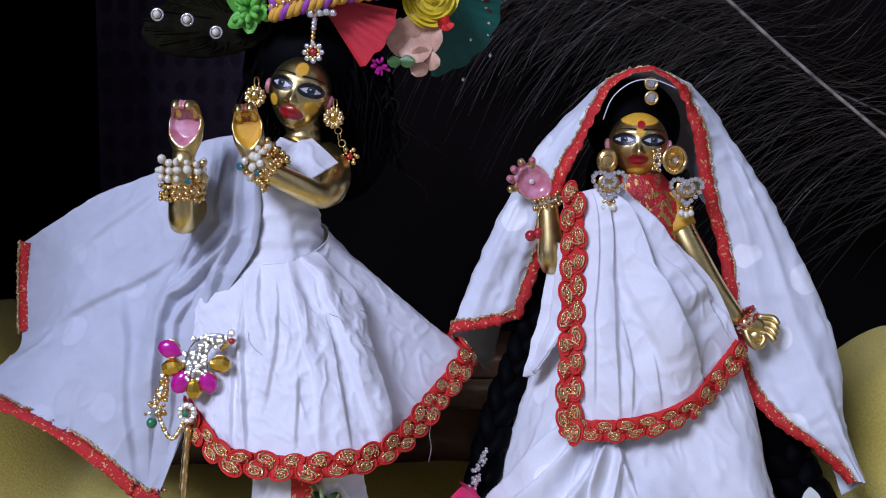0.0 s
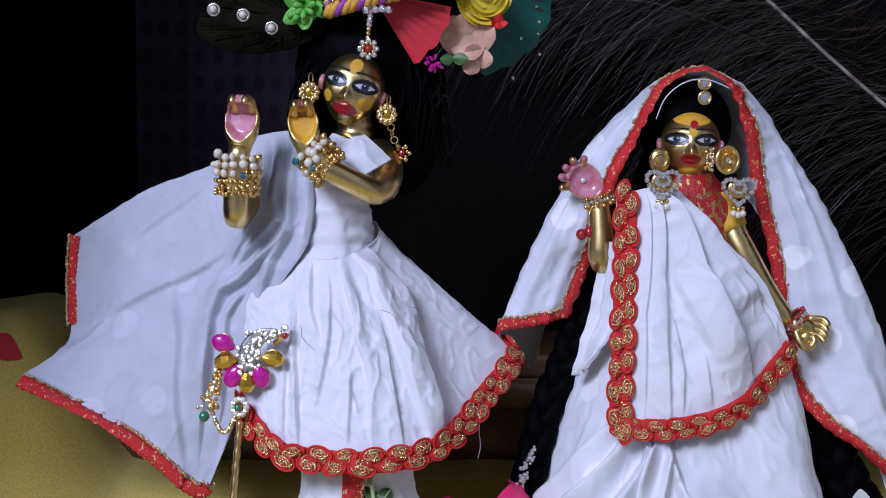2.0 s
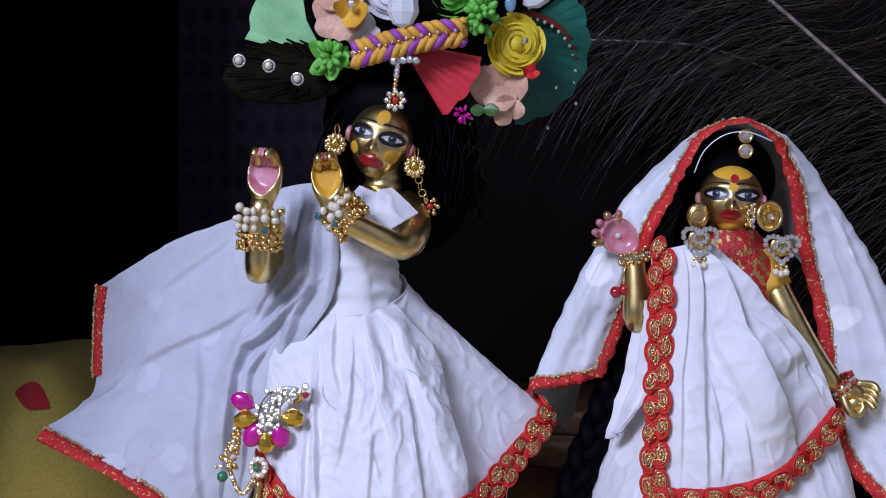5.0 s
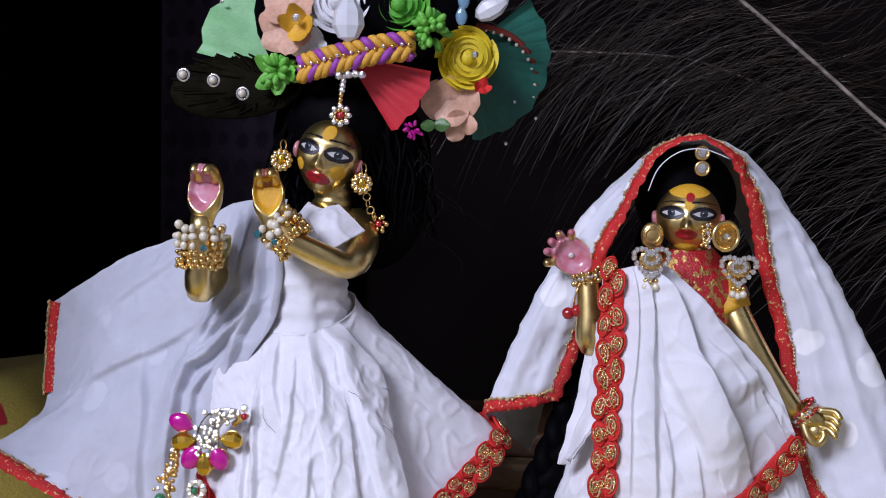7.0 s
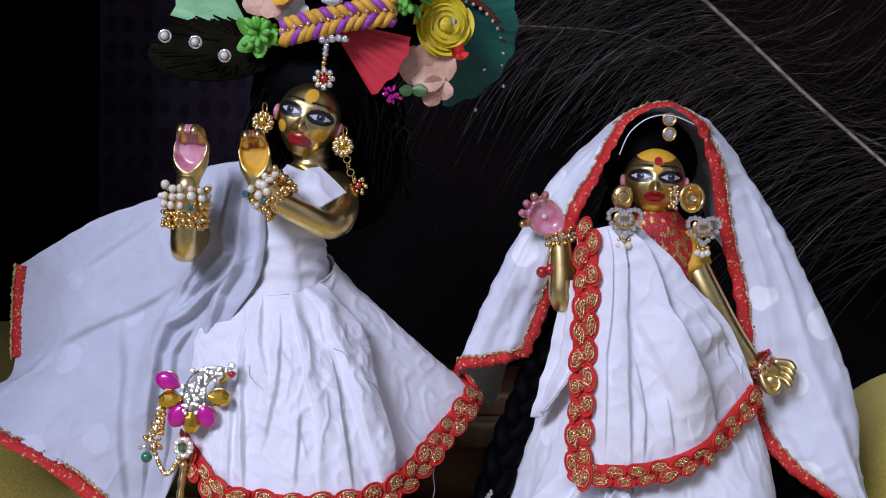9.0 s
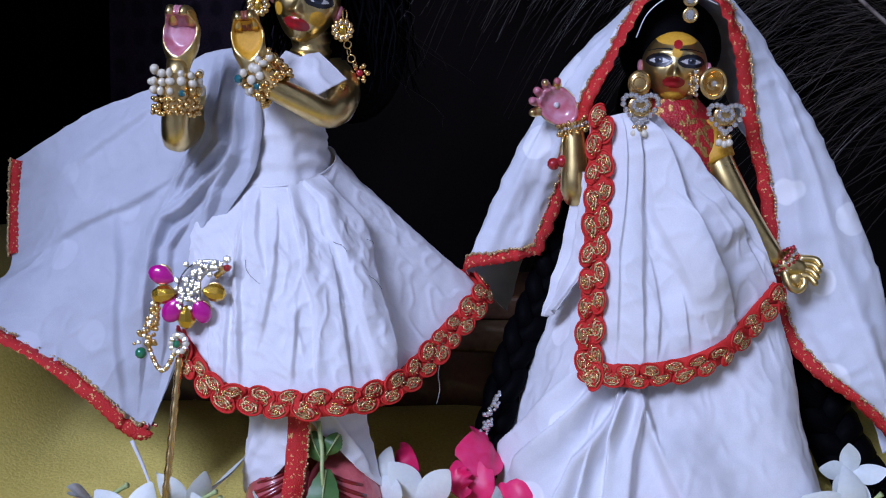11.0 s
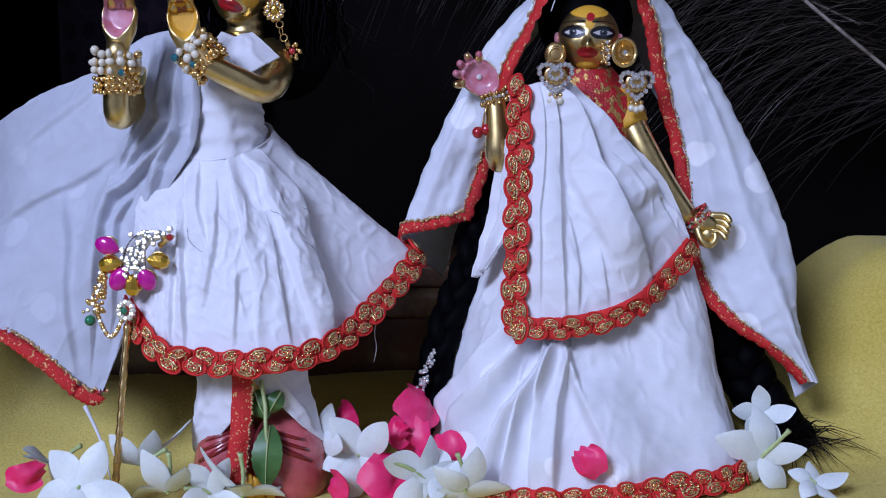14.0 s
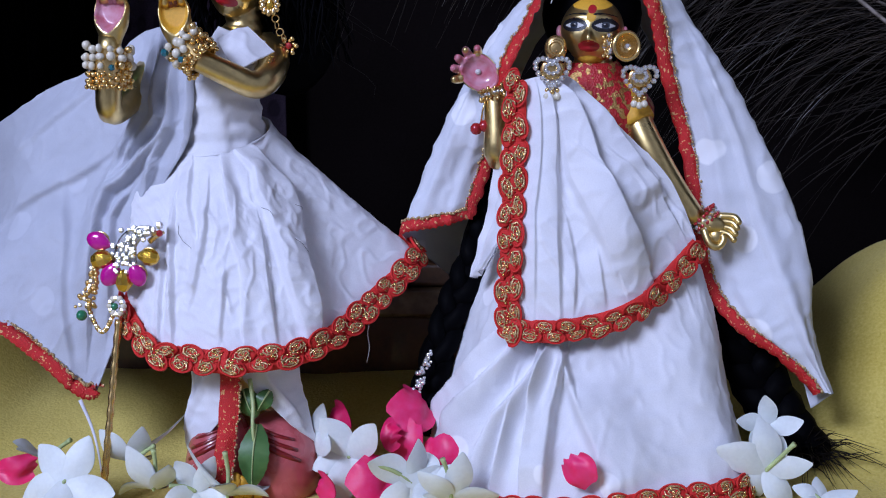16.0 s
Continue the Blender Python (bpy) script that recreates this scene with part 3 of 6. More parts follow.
def head(b, c, r, turn, paste, mouth):
    """A cast brass head: brow, nose, cheeks, lips and chin in relief, eyes and lips painted; mouth: x, z, half width, half height."""
    rot, c = turn3(*turn), Vector(c)
    mx, mz, mw, mh = mouth

    def bump(x, z, cx, cz, wx, wz):
        return math.exp(-((x - cx) / wx) ** 2 - ((z - cz) / wz) ** 2)

    def cast(x, y, z):
        k = 1 - 0.24 * smooth(0.0, -1.0, z)
        if y < 0:
            along = smooth(0.24, -0.30, z) * (1 - smooth(-0.34, -0.44, z))
            d = (0.07 + 0.20 * smooth(0.1, -0.34, z)) * along * math.exp(-(x / (0.10 + 0.07 * smooth(0, -0.34, z))) ** 2)
            d += 0.05 * bump(x, z, -0.16, -0.36, 0.08, 0.07) + 0.05 * bump(x, z, 0.16, -0.36, 0.08, 0.07)
            for side in (-1, 1):
                d += 0.05 * bump(x, z, side * 0.46, 0.34, 0.34, 0.10) - 0.07 * bump(x, z, side * 0.48, 0.10, 0.30, 0.14)
                d += 0.05 * bump(x, z, side * 0.48, 0.10, 0.20, 0.08) + 0.06 * bump(x, z, side * 0.58, -0.30, 0.26, 0.24)
            d += 0.09 * bump(x, z, mx, mz + 0.07, mw * 0.8, 0.07) + 0.08 * bump(x, z, mx, mz - 0.08, mw * 0.6, 0.07)
            d -= 0.05 * bump(x, z, mx, mz - 0.26, 0.3, 0.07)
            d += 0.09 * bump(x, z, 0, -0.95, 0.30, 0.16)
            y -= d * smooth(0.0, 0.35, -y)
        return x * k, y * (1 - 0.10 * smooth(0, -1, z)), z

    first = len(b.f)
    b.ball(c, r, rot, seg=280, rings=170, shape=cast)
    back = rot.transposed()
    for i in range(first, len(b.f)):
        q = back @ (sum((Vector(b.v[k]) for k in b.f[i]), Vector()) / len(b.f[i]) - c)
        if q.y > -0.2 * r[1]:
            continue
        z = q.z / r[2]
        x = q.x / r[0] / (1 - 0.24 * smooth(0.0, -1.0, z))
        b.m[i] = face_paint(x, z, paste, mouth)
    for side in (-1, 1):
        b.ball(c + rot @ Vector((side * r[0] * 1.0, -0.001, -r[2] * 0.05)), (r[0] * 0.10, r[1] * 0.16, r[2] * 0.22), rot @ turn3(0, 8 * side, 30 * side), seg=12, rings=8, mi=5)


def face_paint(x, z, paste, mouth):
    """Which of the painted features lies at a place of the face."""
    ex, ez = abs(x) - 0.47, z - 0.10 - 0.05 * (abs(x) - 0.47)
    if abs(ex) < 0.40 and abs(ez) < 0.20 * math.sqrt(max(0.0, 1 - (ex / 0.40) ** 2)):
        gx = ex - 0.02
        # Small off-centre white dot: an eye highlight put in as colour.
        if (gx + 0.03) ** 2 + (ez - 0.03) ** 2 < 0.022 ** 2:
            return 1
        if (gx * 0.95) ** 2 + ez * ez < 0.115 ** 2 and abs(ez) < 0.10:
            return 6 if (gx * 0.95) ** 2 + ez * ez > 0.07 ** 2 else 2
        return 1 if abs(ex) < 0.31 and abs(ez + 0.005) < 0.082 * (1 - (ex / 0.31) ** 2) else 2
    brow = 0.43 - 0.30 * (abs(x) - 0.42) ** 2
    if 0.10 < abs(x) < 0.82 and abs(z - brow) < 0.030 * (1.15 - abs(x)):
        return 2
    mx, mz, mw, mh = mouth
    lx, lz = (x - mx) / mw, (z - mz) / mh
    if lx * lx + lz * lz < 1 and not (lz > 0.75 and abs(lx) < 0.12):
        return 3
    for px, pz, pw, ph, mi in paste:
        if ((x - px) / pw) ** 2 + ((z - pz) / ph) ** 2 < 1:
            return mi
    return 0


def bud_palm(b, wrist, way, face, length, width, paint, tips):
    """A raised palm like a closed bud: hollow and painted in front, fingers curling over its top."""
    way, face = Vector(way).normalized(), Vector(face).normalized()
    side = way.cross(face).normalized()
    face = side.cross(way).normalized()
    w, base, n, m = Vector(wrist), len(b.v), 40, 36
    for i in range(m + 1):
        f = i / m
        wide = width * (0.55 + 0.45 * smooth(0.0, 0.50, f) - 0.34 * smooth(0.60, 1.0, f))
        for q in range(n):
            a = 2 * math.pi * q / n
            fx, sx = math.cos(a), math.sin(a)
            lid = 1 - 0.62 * smooth(0.12, 0.66, f) * (1 - 0.55 * smooth(0.76, 1.0, f))
            hollow = smooth(lid - 0.04, lid + 0.30, fx)
            deep = 0.72 * wide * fx * (1 - 1.15 * hollow) - 0.10 * width * smooth(0.3, 1.0, f)
            b.v.append(tuple(w + way * length * f * 0.92 + side * wide * sx * (1 + 0.06 * math.sin(9 * f)) + face * (deep + width * 0.55 * smooth(0.75, 1.0, f))))
    for i in range(m):
        f = (i + 0.5) / m
        for q in range(n):
            a = 2 * math.pi * (q + 0.5) / n
            lid = 1 - 0.62 * smooth(0.12, 0.66, f) * (1 - 0.55 * smooth(0.76, 1.0, f))
            inner = math.cos(a) > lid + 0.03
            k = (q + 1) % n
            b.face((base + i * n + q, base + i * n + k, base + (i + 1) * n + k, base + (i + 1) * n + q), paint if inner else 0)
    b.face([base + m * n + q for q in range(n)], tips)
    for i in range(4):
        o = (i - 1.5) / 1.5
        p = w + side * o * width * 0.48 + way * length * 0.74 - face * width * (0.45 - 0.25 * abs(o))
        e = p + way * length * 0.17 + face * width * 0.40
        t = e + way * length * 0.03 + face * width * 0.42 - side * o * width * 0.12
        d = t - way * length * 0.09 + face * width * 0.12
        b.tube([spline([p, e, t, d], j / 8) for j in range(9)], [width * (0.30 - 0.012 * j) for j in range(9)], n=9, mi=0 if i in (0, 3) else tips)


def open_palm(b, wrist, way, face, length, width, paint):
    """A wide open palm, a painted dish with short spread fingers round its rim and a stone in the middle."""
    way, face = Vector(way).normalized(), Vector(face).normalized()
    side = way.cross(face).normalized()
    face = side.cross(way).normalized()
    m = Matrix((side, -face, way)).transposed()
    middle = Vector(wrist) + way * length * 0.42

    def cup(x, y, z):
        r = math.hypot(x, z)
        return (x * (1 + 0.10 * z), y if y > 0 else y * smooth(0.55, 0.92, r) + 0.30 * (1 - smooth(0.25, 0.95, r)), z)
    first = len(b.f)
    b.ball(middle, (width, width * 0.50, length * 0.44), m, seg=32, rings=22, shape=cup)
    for i in range(first, len(b.f)):
        q = m.transposed() @ (sum((Vector(b.v[k]) for k in b.f[i]), Vector()) / len(b.f[i]) - middle)
        if q.y < width * 0.20 and math.hypot(q.x / width, q.z / (length * 0.44)) < 0.93:
            b.m[i] = paint
    b.ball(middle - face * width * 0.10 + way * length * 0.04, (width * 0.17, width * 0.12, width * 0.17), m, seg=10, rings=6, mi=1)
    for i, a in enumerate((-52, -27, -3, 21, 48)):
        d = way * math.cos(radians(a)) + side * math.sin(radians(a))
        p = middle + d * length * 0.34
        e = p + d * length * (0.13 if i < 4 else 0.09) + face * width * 0.12
        t = e + d * length * 0.03 + face * width * 0.30
        b.tube([spline([p, e, t], j / 6) for j in range(7)], [width * (0.27 - 0.010 * j) for j in range(7)], n=9, mi=0 if i in (0, 4) else paint)
        b.ball(t, width * 0.19, seg=8, rings=6, mi=0 if i in (0, 3) else paint)


def hanging_palm(b, wrist):
    """A lowered open palm, four fingers together and a thumb bent into a loop."""
    w = Vector(wrist)
    b.ball(w + Vector((0.0075, -0.001, -0.0012)), (0.0086, 0.0052, 0.0056), turn3(0, 14, 0), seg=18, rings=12)
    for i in range(4):
        p = w + Vector((0.011, -0.0030 + 0.0008 * i, -0.0046 + 0.0026 * i))
        e = p + Vector((0.0048 + 0.0009 * i, -0.0016, -0.0014 + 0.0004 * i))
        t = e + Vector((0.0022, -0.0020, -0.0026))
        b.tube([spline([p, e, t], j / 8) for j in range(9)], [0.0021 - 0.00005 * j for j in range(9)], n=9)
        b.ball(t, 0.00175, seg=8, rings=5)
    b.ball(w + Vector((0.0098, -0.0030, -0.0078)), (0.0046, 0.0030, 0.0050), turn3(0, -25, 0), seg=14, rings=9)
    loop = [(0.003, -0.003, -0.003), (0.0055, -0.006, -0.0105), (0.0098, -0.0070, -0.0125), (0.0128, -0.0065, -0.0090), (0.0122, -0.0055, -0.0060)]
    b.tube([w + spline(loop, j / 14) for j in range(15)], [0.0023 - 0.00005 * j for j in range(15)], n=9)


def limb(b, pts, radii, steps=14):
    rr = [Vector((r, 0, 0)) for r in radii]
    b.tube([spline(pts, i / steps) for i in range(steps + 1)], [spline(rr, i / steps).x for i in range(steps + 1)], n=14)


def dancing_statue():
    b = Build()
    limb(b, [(-0.078, 0.622, 0.0), (-0.085, 0.622, 0.10), (-0.0915, 0.625, 0.18), (-0.089, 0.626, 0.213), (-0.079, 0.628, 0.236)],
         [0.018, 0.018, 0.0175, 0.018, 0.012], 16)
    neck = [(-0.0790, 0.6300, 0.224 + 0.028 * i / 16) for i in range(17)]
    b.tube(neck, [0.0116 + 0.0007 * math.sin(i * 2.1) - 0.0016 * smooth(0, 16, i) for i in range(17)], n=18)
    head(b, (-0.0797, 0.6200, 0.2650), (0.0174, 0.0170, 0.0206), (-2, 16, -3),
         ((0.03, 0.58, 0.20, 0.20, 4), (-0.66, -0.36, 0.16, 0.15, 4), (0.62, -0.34, 0.21, 0.18, 4), (-0.10, 0.10, 0.05, 0.10, 0)), (0.04, -0.60, 0.46, 0.155))
    limb(b, [(-0.133, 0.628, 0.216), (-0.137, 0.603, 0.201), (-0.138, 0.583, 0.1955), (-0.1372, 0.580, 0.210), (-0.1355, 0.580, 0.233)],
         [0.0085, 0.0082, 0.0068, 0.0066, 0.0056])
    bud_palm(b, (-0.1350, 0.580, 0.2295), (0.05, 0.02, 1), (-0.16, -1, 0.05), 0.0290, 0.0097, 5, 5)
    limb(b, [(-0.067, 0.632, 0.230), (-0.0600, 0.618, 0.2225), (-0.0600, 0.604, 0.2130), (-0.0660, 0.596, 0.2090), (-0.0770, 0.587, 0.2145), (-0.0925, 0.581, 0.2225)],
         [0.0088, 0.0086, 0.0080, 0.0074, 0.0066, 0.0060], 22)
    bud_palm(b, (-0.1005, 0.582, 0.2285), (-0.13, 0.08, 1), (0.10, -1, 0.05), 0.0285, 0.0086, 4, 7)
    whole("dancing_statue", b, FEATURES, "polished brass statue with raised forearms and painted face", "statue")


dancing_statue()

HEM = [(-0.134, 0.585, 0.088), (-0.115, 0.566, 0.071), (-0.096, 0.559, 0.068), (-0.067, 0.553, 0.068), (-0.040, 0.560, 0.070), (-0.022, 0.577, 0.076),
       (-0.003, 0.610, 0.091), (0.016, 0.647, 0.112), (-0.02, 0.685, 0.112), (-0.07, 0.695, 0.108), (-0.12, 0.670, 0.100), (-0.138, 0.625, 0.094)]


def skirt_rows(hem, centre, rx, ry, angles, tilt, bulge, levels=5, power=0.8):
    """Rows of a skirt from a waist ellipse to its hem; bulge(angle) rounds its flanks."""
    rows = []
    for k in range(levels):
        f, row = k / (levels - 1), []
        for p, a in zip(hem, angles):
            w = Vector((centre[0] + rx * math.cos(radians(a)), centre[1] + ry * math.sin(radians(a)), centre[2] + tilt * math.cos(radians(a)) + 0.010 * math.sin(radians(a))))
            out = Vector((math.cos(radians(a)), math.sin(radians(a)), 0.35))
            row.append(w.lerp(Vector(p), f) + out * bulge(a) * math.sin(math.pi * f ** power))
        rows.append(row)
    return rows


def short_skirt():
    angles = (188, 215, 238, 262, 288, 310, 332, 358, 398, 450, 500, 530)
    rows = skirt_rows(HEM, (-0.0900, 0.624, 0.182), 0.0250, 0.0275, angles, 0.003, lambda a: 0.0130 if a < 215 or a > 500 else (0.004 if a < 320 else -0.001), power=0.58)
    tucks = ((((0.312, 0.02), (0.300, 0.20), (0.299, 0.33), (0.291, 0.42), (0.296, 0.52), (0.291, 0.65)), 0.0062, 0.0036, -1),
             (((0.375, 0.02), (0.399, 0.14), (0.381, 0.23), (0.387, 0.34), (0.380, 0.46), (0.371, 0.64), (0.371, 0.90)), 0.0085, 0.0044, -1),
             (((0.470, 0.10), (0.477, 0.28), (0.460, 0.41), (0.426, 0.58), (0.414, 0.78), (0.401, 0.90)), 0.0110, 0.0050, 1),
             (((0.258, 0.16), (0.232, 0.40), (0.211, 0.55), (0.190, 0.70)), 0.0046, 0.0024, 1),
             (((0.152, 0.24), (0.144, 0.46), (0.148, 0.61), (0.144, 0.90)), 0.0060, 0.0034, 1),
             (((0.089, 0.36), (0.110, 0.63), (0.106, 0.90)), 0.0056, 0.0028, 1),
             (((0.286, 0.64), (0.270, 0.85)), 0.0040, 0.0020, -1),
             (((0.060, 0.50), (0.066, 0.66), (0.072, 0.92)), 0.0060, 0.0030, -1),
             (((0.199, 0.04), (0.194, 0.24), (0.215, 0.47)), 0.0080, 0.0022, 1),
             (((0.460, 0.36), (0.460, 0.62), (0.494, 0.88)), 0.0085, -0.0020, 0),
             (((0.262, 0.56), (0.232, 0.86)), 0.0048, 0.0022, 1),
             (((0.359, 0.36), (0.333, 0.61), (0.317, 0.88)), 0.0070, 0.0026, 1),
             (((0.330, 0.10), (0.345, 0.30)), 0.0050, -0.0014, 0))

    def fold(u, v):
        su = 0.165 + 0.20 * v
        h = 1.25 * sum(crease(u, v, *q, su, 0.115) for q in tucks)
        fade = 1 - 0.75 * smooth(0.86, 0.97, v)
        soft = 1 - 0.8 * smooth(0.40, 0.48, u)
        k = abs(noise.noise((u * 30 + 3 * v, v * 7, 1.7)))
        k2 = abs(noise.noise((u * 24 - 6 * v, v * 11, 6.1)))
        crumple = 0.0010 * max(0.0, 0.20 - k) / 0.20 * smooth(0.0, 0.3, noise.noise((u * 9, v * 3, 8)) + 0.2)
        crumple += 0.0004 * max(0.0, 0.16 - k2) / 0.16
        crumple = crumple * soft + noise.noise((u * 34, v * 6, 4.7)) * 0.0009 * soft + noise.noise((u * 80, v * 26, 4.7)) * 0.0003
        return (h + crumple * smooth(0.05, 0.3, v)) * fade

    c = Cloth(rows, fold, closed=True, wrinkle=0.0005, seed=3)
    c.flip = -1 if c.raw_normal(0.29, 0.5).y > 0 else 1
    ob = thing("white_skirt", "short flared white cotton skirt with red rosette border", "skirt", at=(-0.086, 0.62, 0.12))
    part("skirt_cloth", c.build(520, 110), WHITE, ob)
    rosette_border(c, lambda t: (-0.03 + 0.66 * t, 0.955), ob)
    t = Build()
    t.tube([spline([(-0.006, 0.600, 0.0865), (-0.0075, 0.597, 0.078), (-0.0065, 0.596, 0.070), (-0.008, 0.596, 0.062)], i / 10) for i in range(11)], 0.00022, n=4)
    part("loose_thread", t, WHITE, ob)
    for u0, v0, u1, v1, bend in ((0.375, 0.30, 0.385, 0.37, 0.004), (0.17, 0.36, 0.20, 0.46, -0.012), (0.45, 0.36, 0.47, 0.45, 0.005), (0.41, 0.50, 0.425, 0.58, 0.004)):
        s = Build()
        s.tube([c.at(u0 + (u1 - u0) * i / 14 + bend * math.sin(math.pi * i / 14), v0 + (v1 - v0) * i / 14, 0.0005) for i in range(15)], 0.00010, n=4)
        whole("stray_hair", s, HAIR, "fine stray dark hair clinging to the white skirt", "hair", "stray hairs")
    w = Build()
    pts = [spline([tuple(p) for p in rows[0]], i / 60, True) for i in range(61)]
    w.tube([p + Vector((p.x + 0.090, p.y - 0.624, 0)) * 0.01 for p in pts], 0.0004, n=6, cap=False)
    part("waistband", w, WHITE, ob)


short_skirt()


def wrapped_bodice():
    def loop(cx, cy, cz, rx, ry, lean):
        return [(cx + rx * math.cos(a), cy + ry * math.sin(a), cz + lean * math.cos(a)) for a in (2 * math.pi * i / 12 for i in range(12))]
    rows = [loop(-0.0905, 0.624, 0.172, 0.0245, 0.0265, 0.002), loop(-0.0910, 0.624, 0.181, 0.0232, 0.026, 0.002), loop(-0.0915, 0.624, 0.192, 0.0215, 0.025, 0.001), loop(-0.0920, 0.624, 0.203, 0.0215, 0.0255, 0.0),
            loop(-0.0890, 0.625, 0.214, 0.0225, 0.024, -0.001), loop(-0.081, 0.627, 0.226, 0.0205, 0.019, -0.004), loop(-0.077, 0.626, 0.236, 0.0145, 0.0135, -0.004)]

    def fold(u, v):
        return 0.0017 * math.sin(34 * v + 9 * u + 2 * noise.noise((u * 5, v * 3, 0))) * (0.4 + 0.6 * noise.noise((u * 7, v * 4, 2))) + 0.0015 * smooth(0.72, 0.80, u) * (1 - smooth(0.80, 0.83, u))
    c = Cloth(rows, fold, closed=True, wrinkle=0.0006, seed=8)
    c.flip = -1 if c.raw_normal(0.75, 0.5).y > 0 else 1
    ob = thing("wrapped_bodice", "white cotton bodice wrapped round the brass torso", "bodice", at=(-0.086, 0.62, 0.21))
    part("bodice_cloth", c.build(90, 40), WHITE, ob)
    # shoulder flap with a fine gold edge
    flap = Cloth([[(-0.0875, 0.6045, 0.2330), (-0.0800, 0.6070, 0.2375), (-0.0725, 0.6130, 0.2400)],
                  [(-0.0805, 0.5985, 0.2235), (-0.0735, 0.6000, 0.2290), (-0.0650, 0.6090, 0.2335)],
                  [(-0.0745, 0.5940, 0.2155), (-0.0665, 0.5985, 0.2205), (-0.0575, 0.6090, 0.2262)]], wrinkle=0.0007, seed=2)
    flap.flip = -1 if flap.raw_normal(0.5, 0.5).y > 0 else 1
    part("shoulder_flap", flap.build(30, 20), WHITE, ob)
    e = Build()
    e.tube([spline([(-0.0580, 0.6095, 0.2262), (-0.0528, 0.6090, 0.2215), (-0.0520, 0.6060, 0.2140), (-0.0555, 0.6020, 0.2060), (-0.0620, 0.5990, 0.2030)], i / 20) for i in range(21)], 0.00045, n=5)
    part("edge_cord", e, WHITE, ob)


wrapped_bodice()


def shawl():
    rows = [[(-0.101, 0.607, 0.2425), (-0.136, 0.627, 0.2395), (-0.168, 0.640, 0.2215), (-0.204, 0.650, 0.2085), (-0.2505, 0.655, 0.1785)],
            [(-0.099, 0.599, 0.214), (-0.134, 0.611, 0.206), (-0.166, 0.624, 0.191), (-0.206, 0.634, 0.179), (-0.2545, 0.656, 0.1515)],
            [(-0.102, 0.595, 0.182), (-0.136, 0.606, 0.168), (-0.173, 0.616, 0.152), (-0.211, 0.625, 0.141), (-0.2500, 0.642, 0.124)],
            [(-0.124, 0.599, 0.146), (-0.146, 0.602, 0.135), (-0.178, 0.606, 0.125), (-0.216, 0.612, 0.117), (-0.2515, 0.622, 0.115)],
            [(-0.139, 0.594, 0.092), (-0.157, 0.595, 0.086), (-0.187, 0.598, 0.085), (-0.222, 0.600, 0.094), (-0.261, 0.606, 0.107)],
            [(-0.157, 0.588, 0.044), (-0.164, 0.588, 0.041), (-0.188, 0.590, 0.0635), (-0.212, 0.593, 0.0815), (-0.262, 0.600, 0.103)]]
    tucks = ((((0.129, 0.36), (0.187, 0.40), (0.259, 0.45), (0.338, 0.465), (0.345, 0.56), (0.309, 0.68), (0.280, 0.80)), 0.0120, 0.0090, -1),
             (((0.137, 0.06), (0.158, 0.24), (0.144, 0.30), (0.209, 0.34), (0.302, 0.40)), 0.0080, 0.0075, -1),
             (((0.095, 0.08), (0.108, 0.35), (0.151, 0.42), (0.122, 0.54)), 0.0065, 0.0065, -1),
             (((0.185, 0.06), (0.209, 0.26), (0.266, 0.31), (0.331, 0.38)), 0.0065, 0.0060, -1),
             (((0.360, 0.33), (0.568, 0.36), (0.820, 0.40)), 0.0120, 0.0034, -1),
             (((0.806, 0.38), (0.930, 0.62)), 0.0060, 0.0018, -1),
             (((0.460, 0.08), (0.784, 0.19)), 0.0110, 0.0026, -1),
             (((0.230, 0.50), (0.273, 0.58), (0.173, 0.80)), 0.0085, 0.0045, -1),
             (((0.568, 0.38), (0.460, 0.69), (0.345, 0.93)), 0.0200, 0.0045, -1),
             (((0.072, 0.60), (0.020, 0.84)), 0.0070, 0.0030, -1),
             (((0.030, 0.05), (0.035, 0.40)), 0.0060, 0.0050, 1))

    def fold(u, v):
        return sum(crease(u, v, *q, 0.16, 0.20) for q in tucks) + 0.0025 * noise.noise((u * 4, v * 4, 3)) - 0.003

    c = Cloth(rows, fold, wrinkle=0.0005, seed=5)
    c.flip = -1 if c.raw_normal(0.5, 0.5).y > 0 else 1
    ob = thing("white_shawl", "white cotton shawl swept out with red-trimmed edges", "shawl", at=(-0.19, 0.61, 0.13))
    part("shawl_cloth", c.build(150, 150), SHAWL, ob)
    ribbon_border(c, lambda t: (0.985, 0.01 + 0.36 * t), ob, 0.0060, -1, 70)
    ribbon_border(c, lambda t: (1 - t, 0.975), ob, 0.0078, 1, 110)
    n = Build()
    n.tube([spline([(-0.164, 0.588, 0.040), (-0.157, 0.584, 0.028), (-0.150, 0.575, 0.018), (-0.146, 0.57, 0.004)], i / 10) for i in range(11)], [0.0012 - 0.00008 * i for i in range(11)], n=6)
    part("corner_knot", n, WHITE, ob)


shawl()


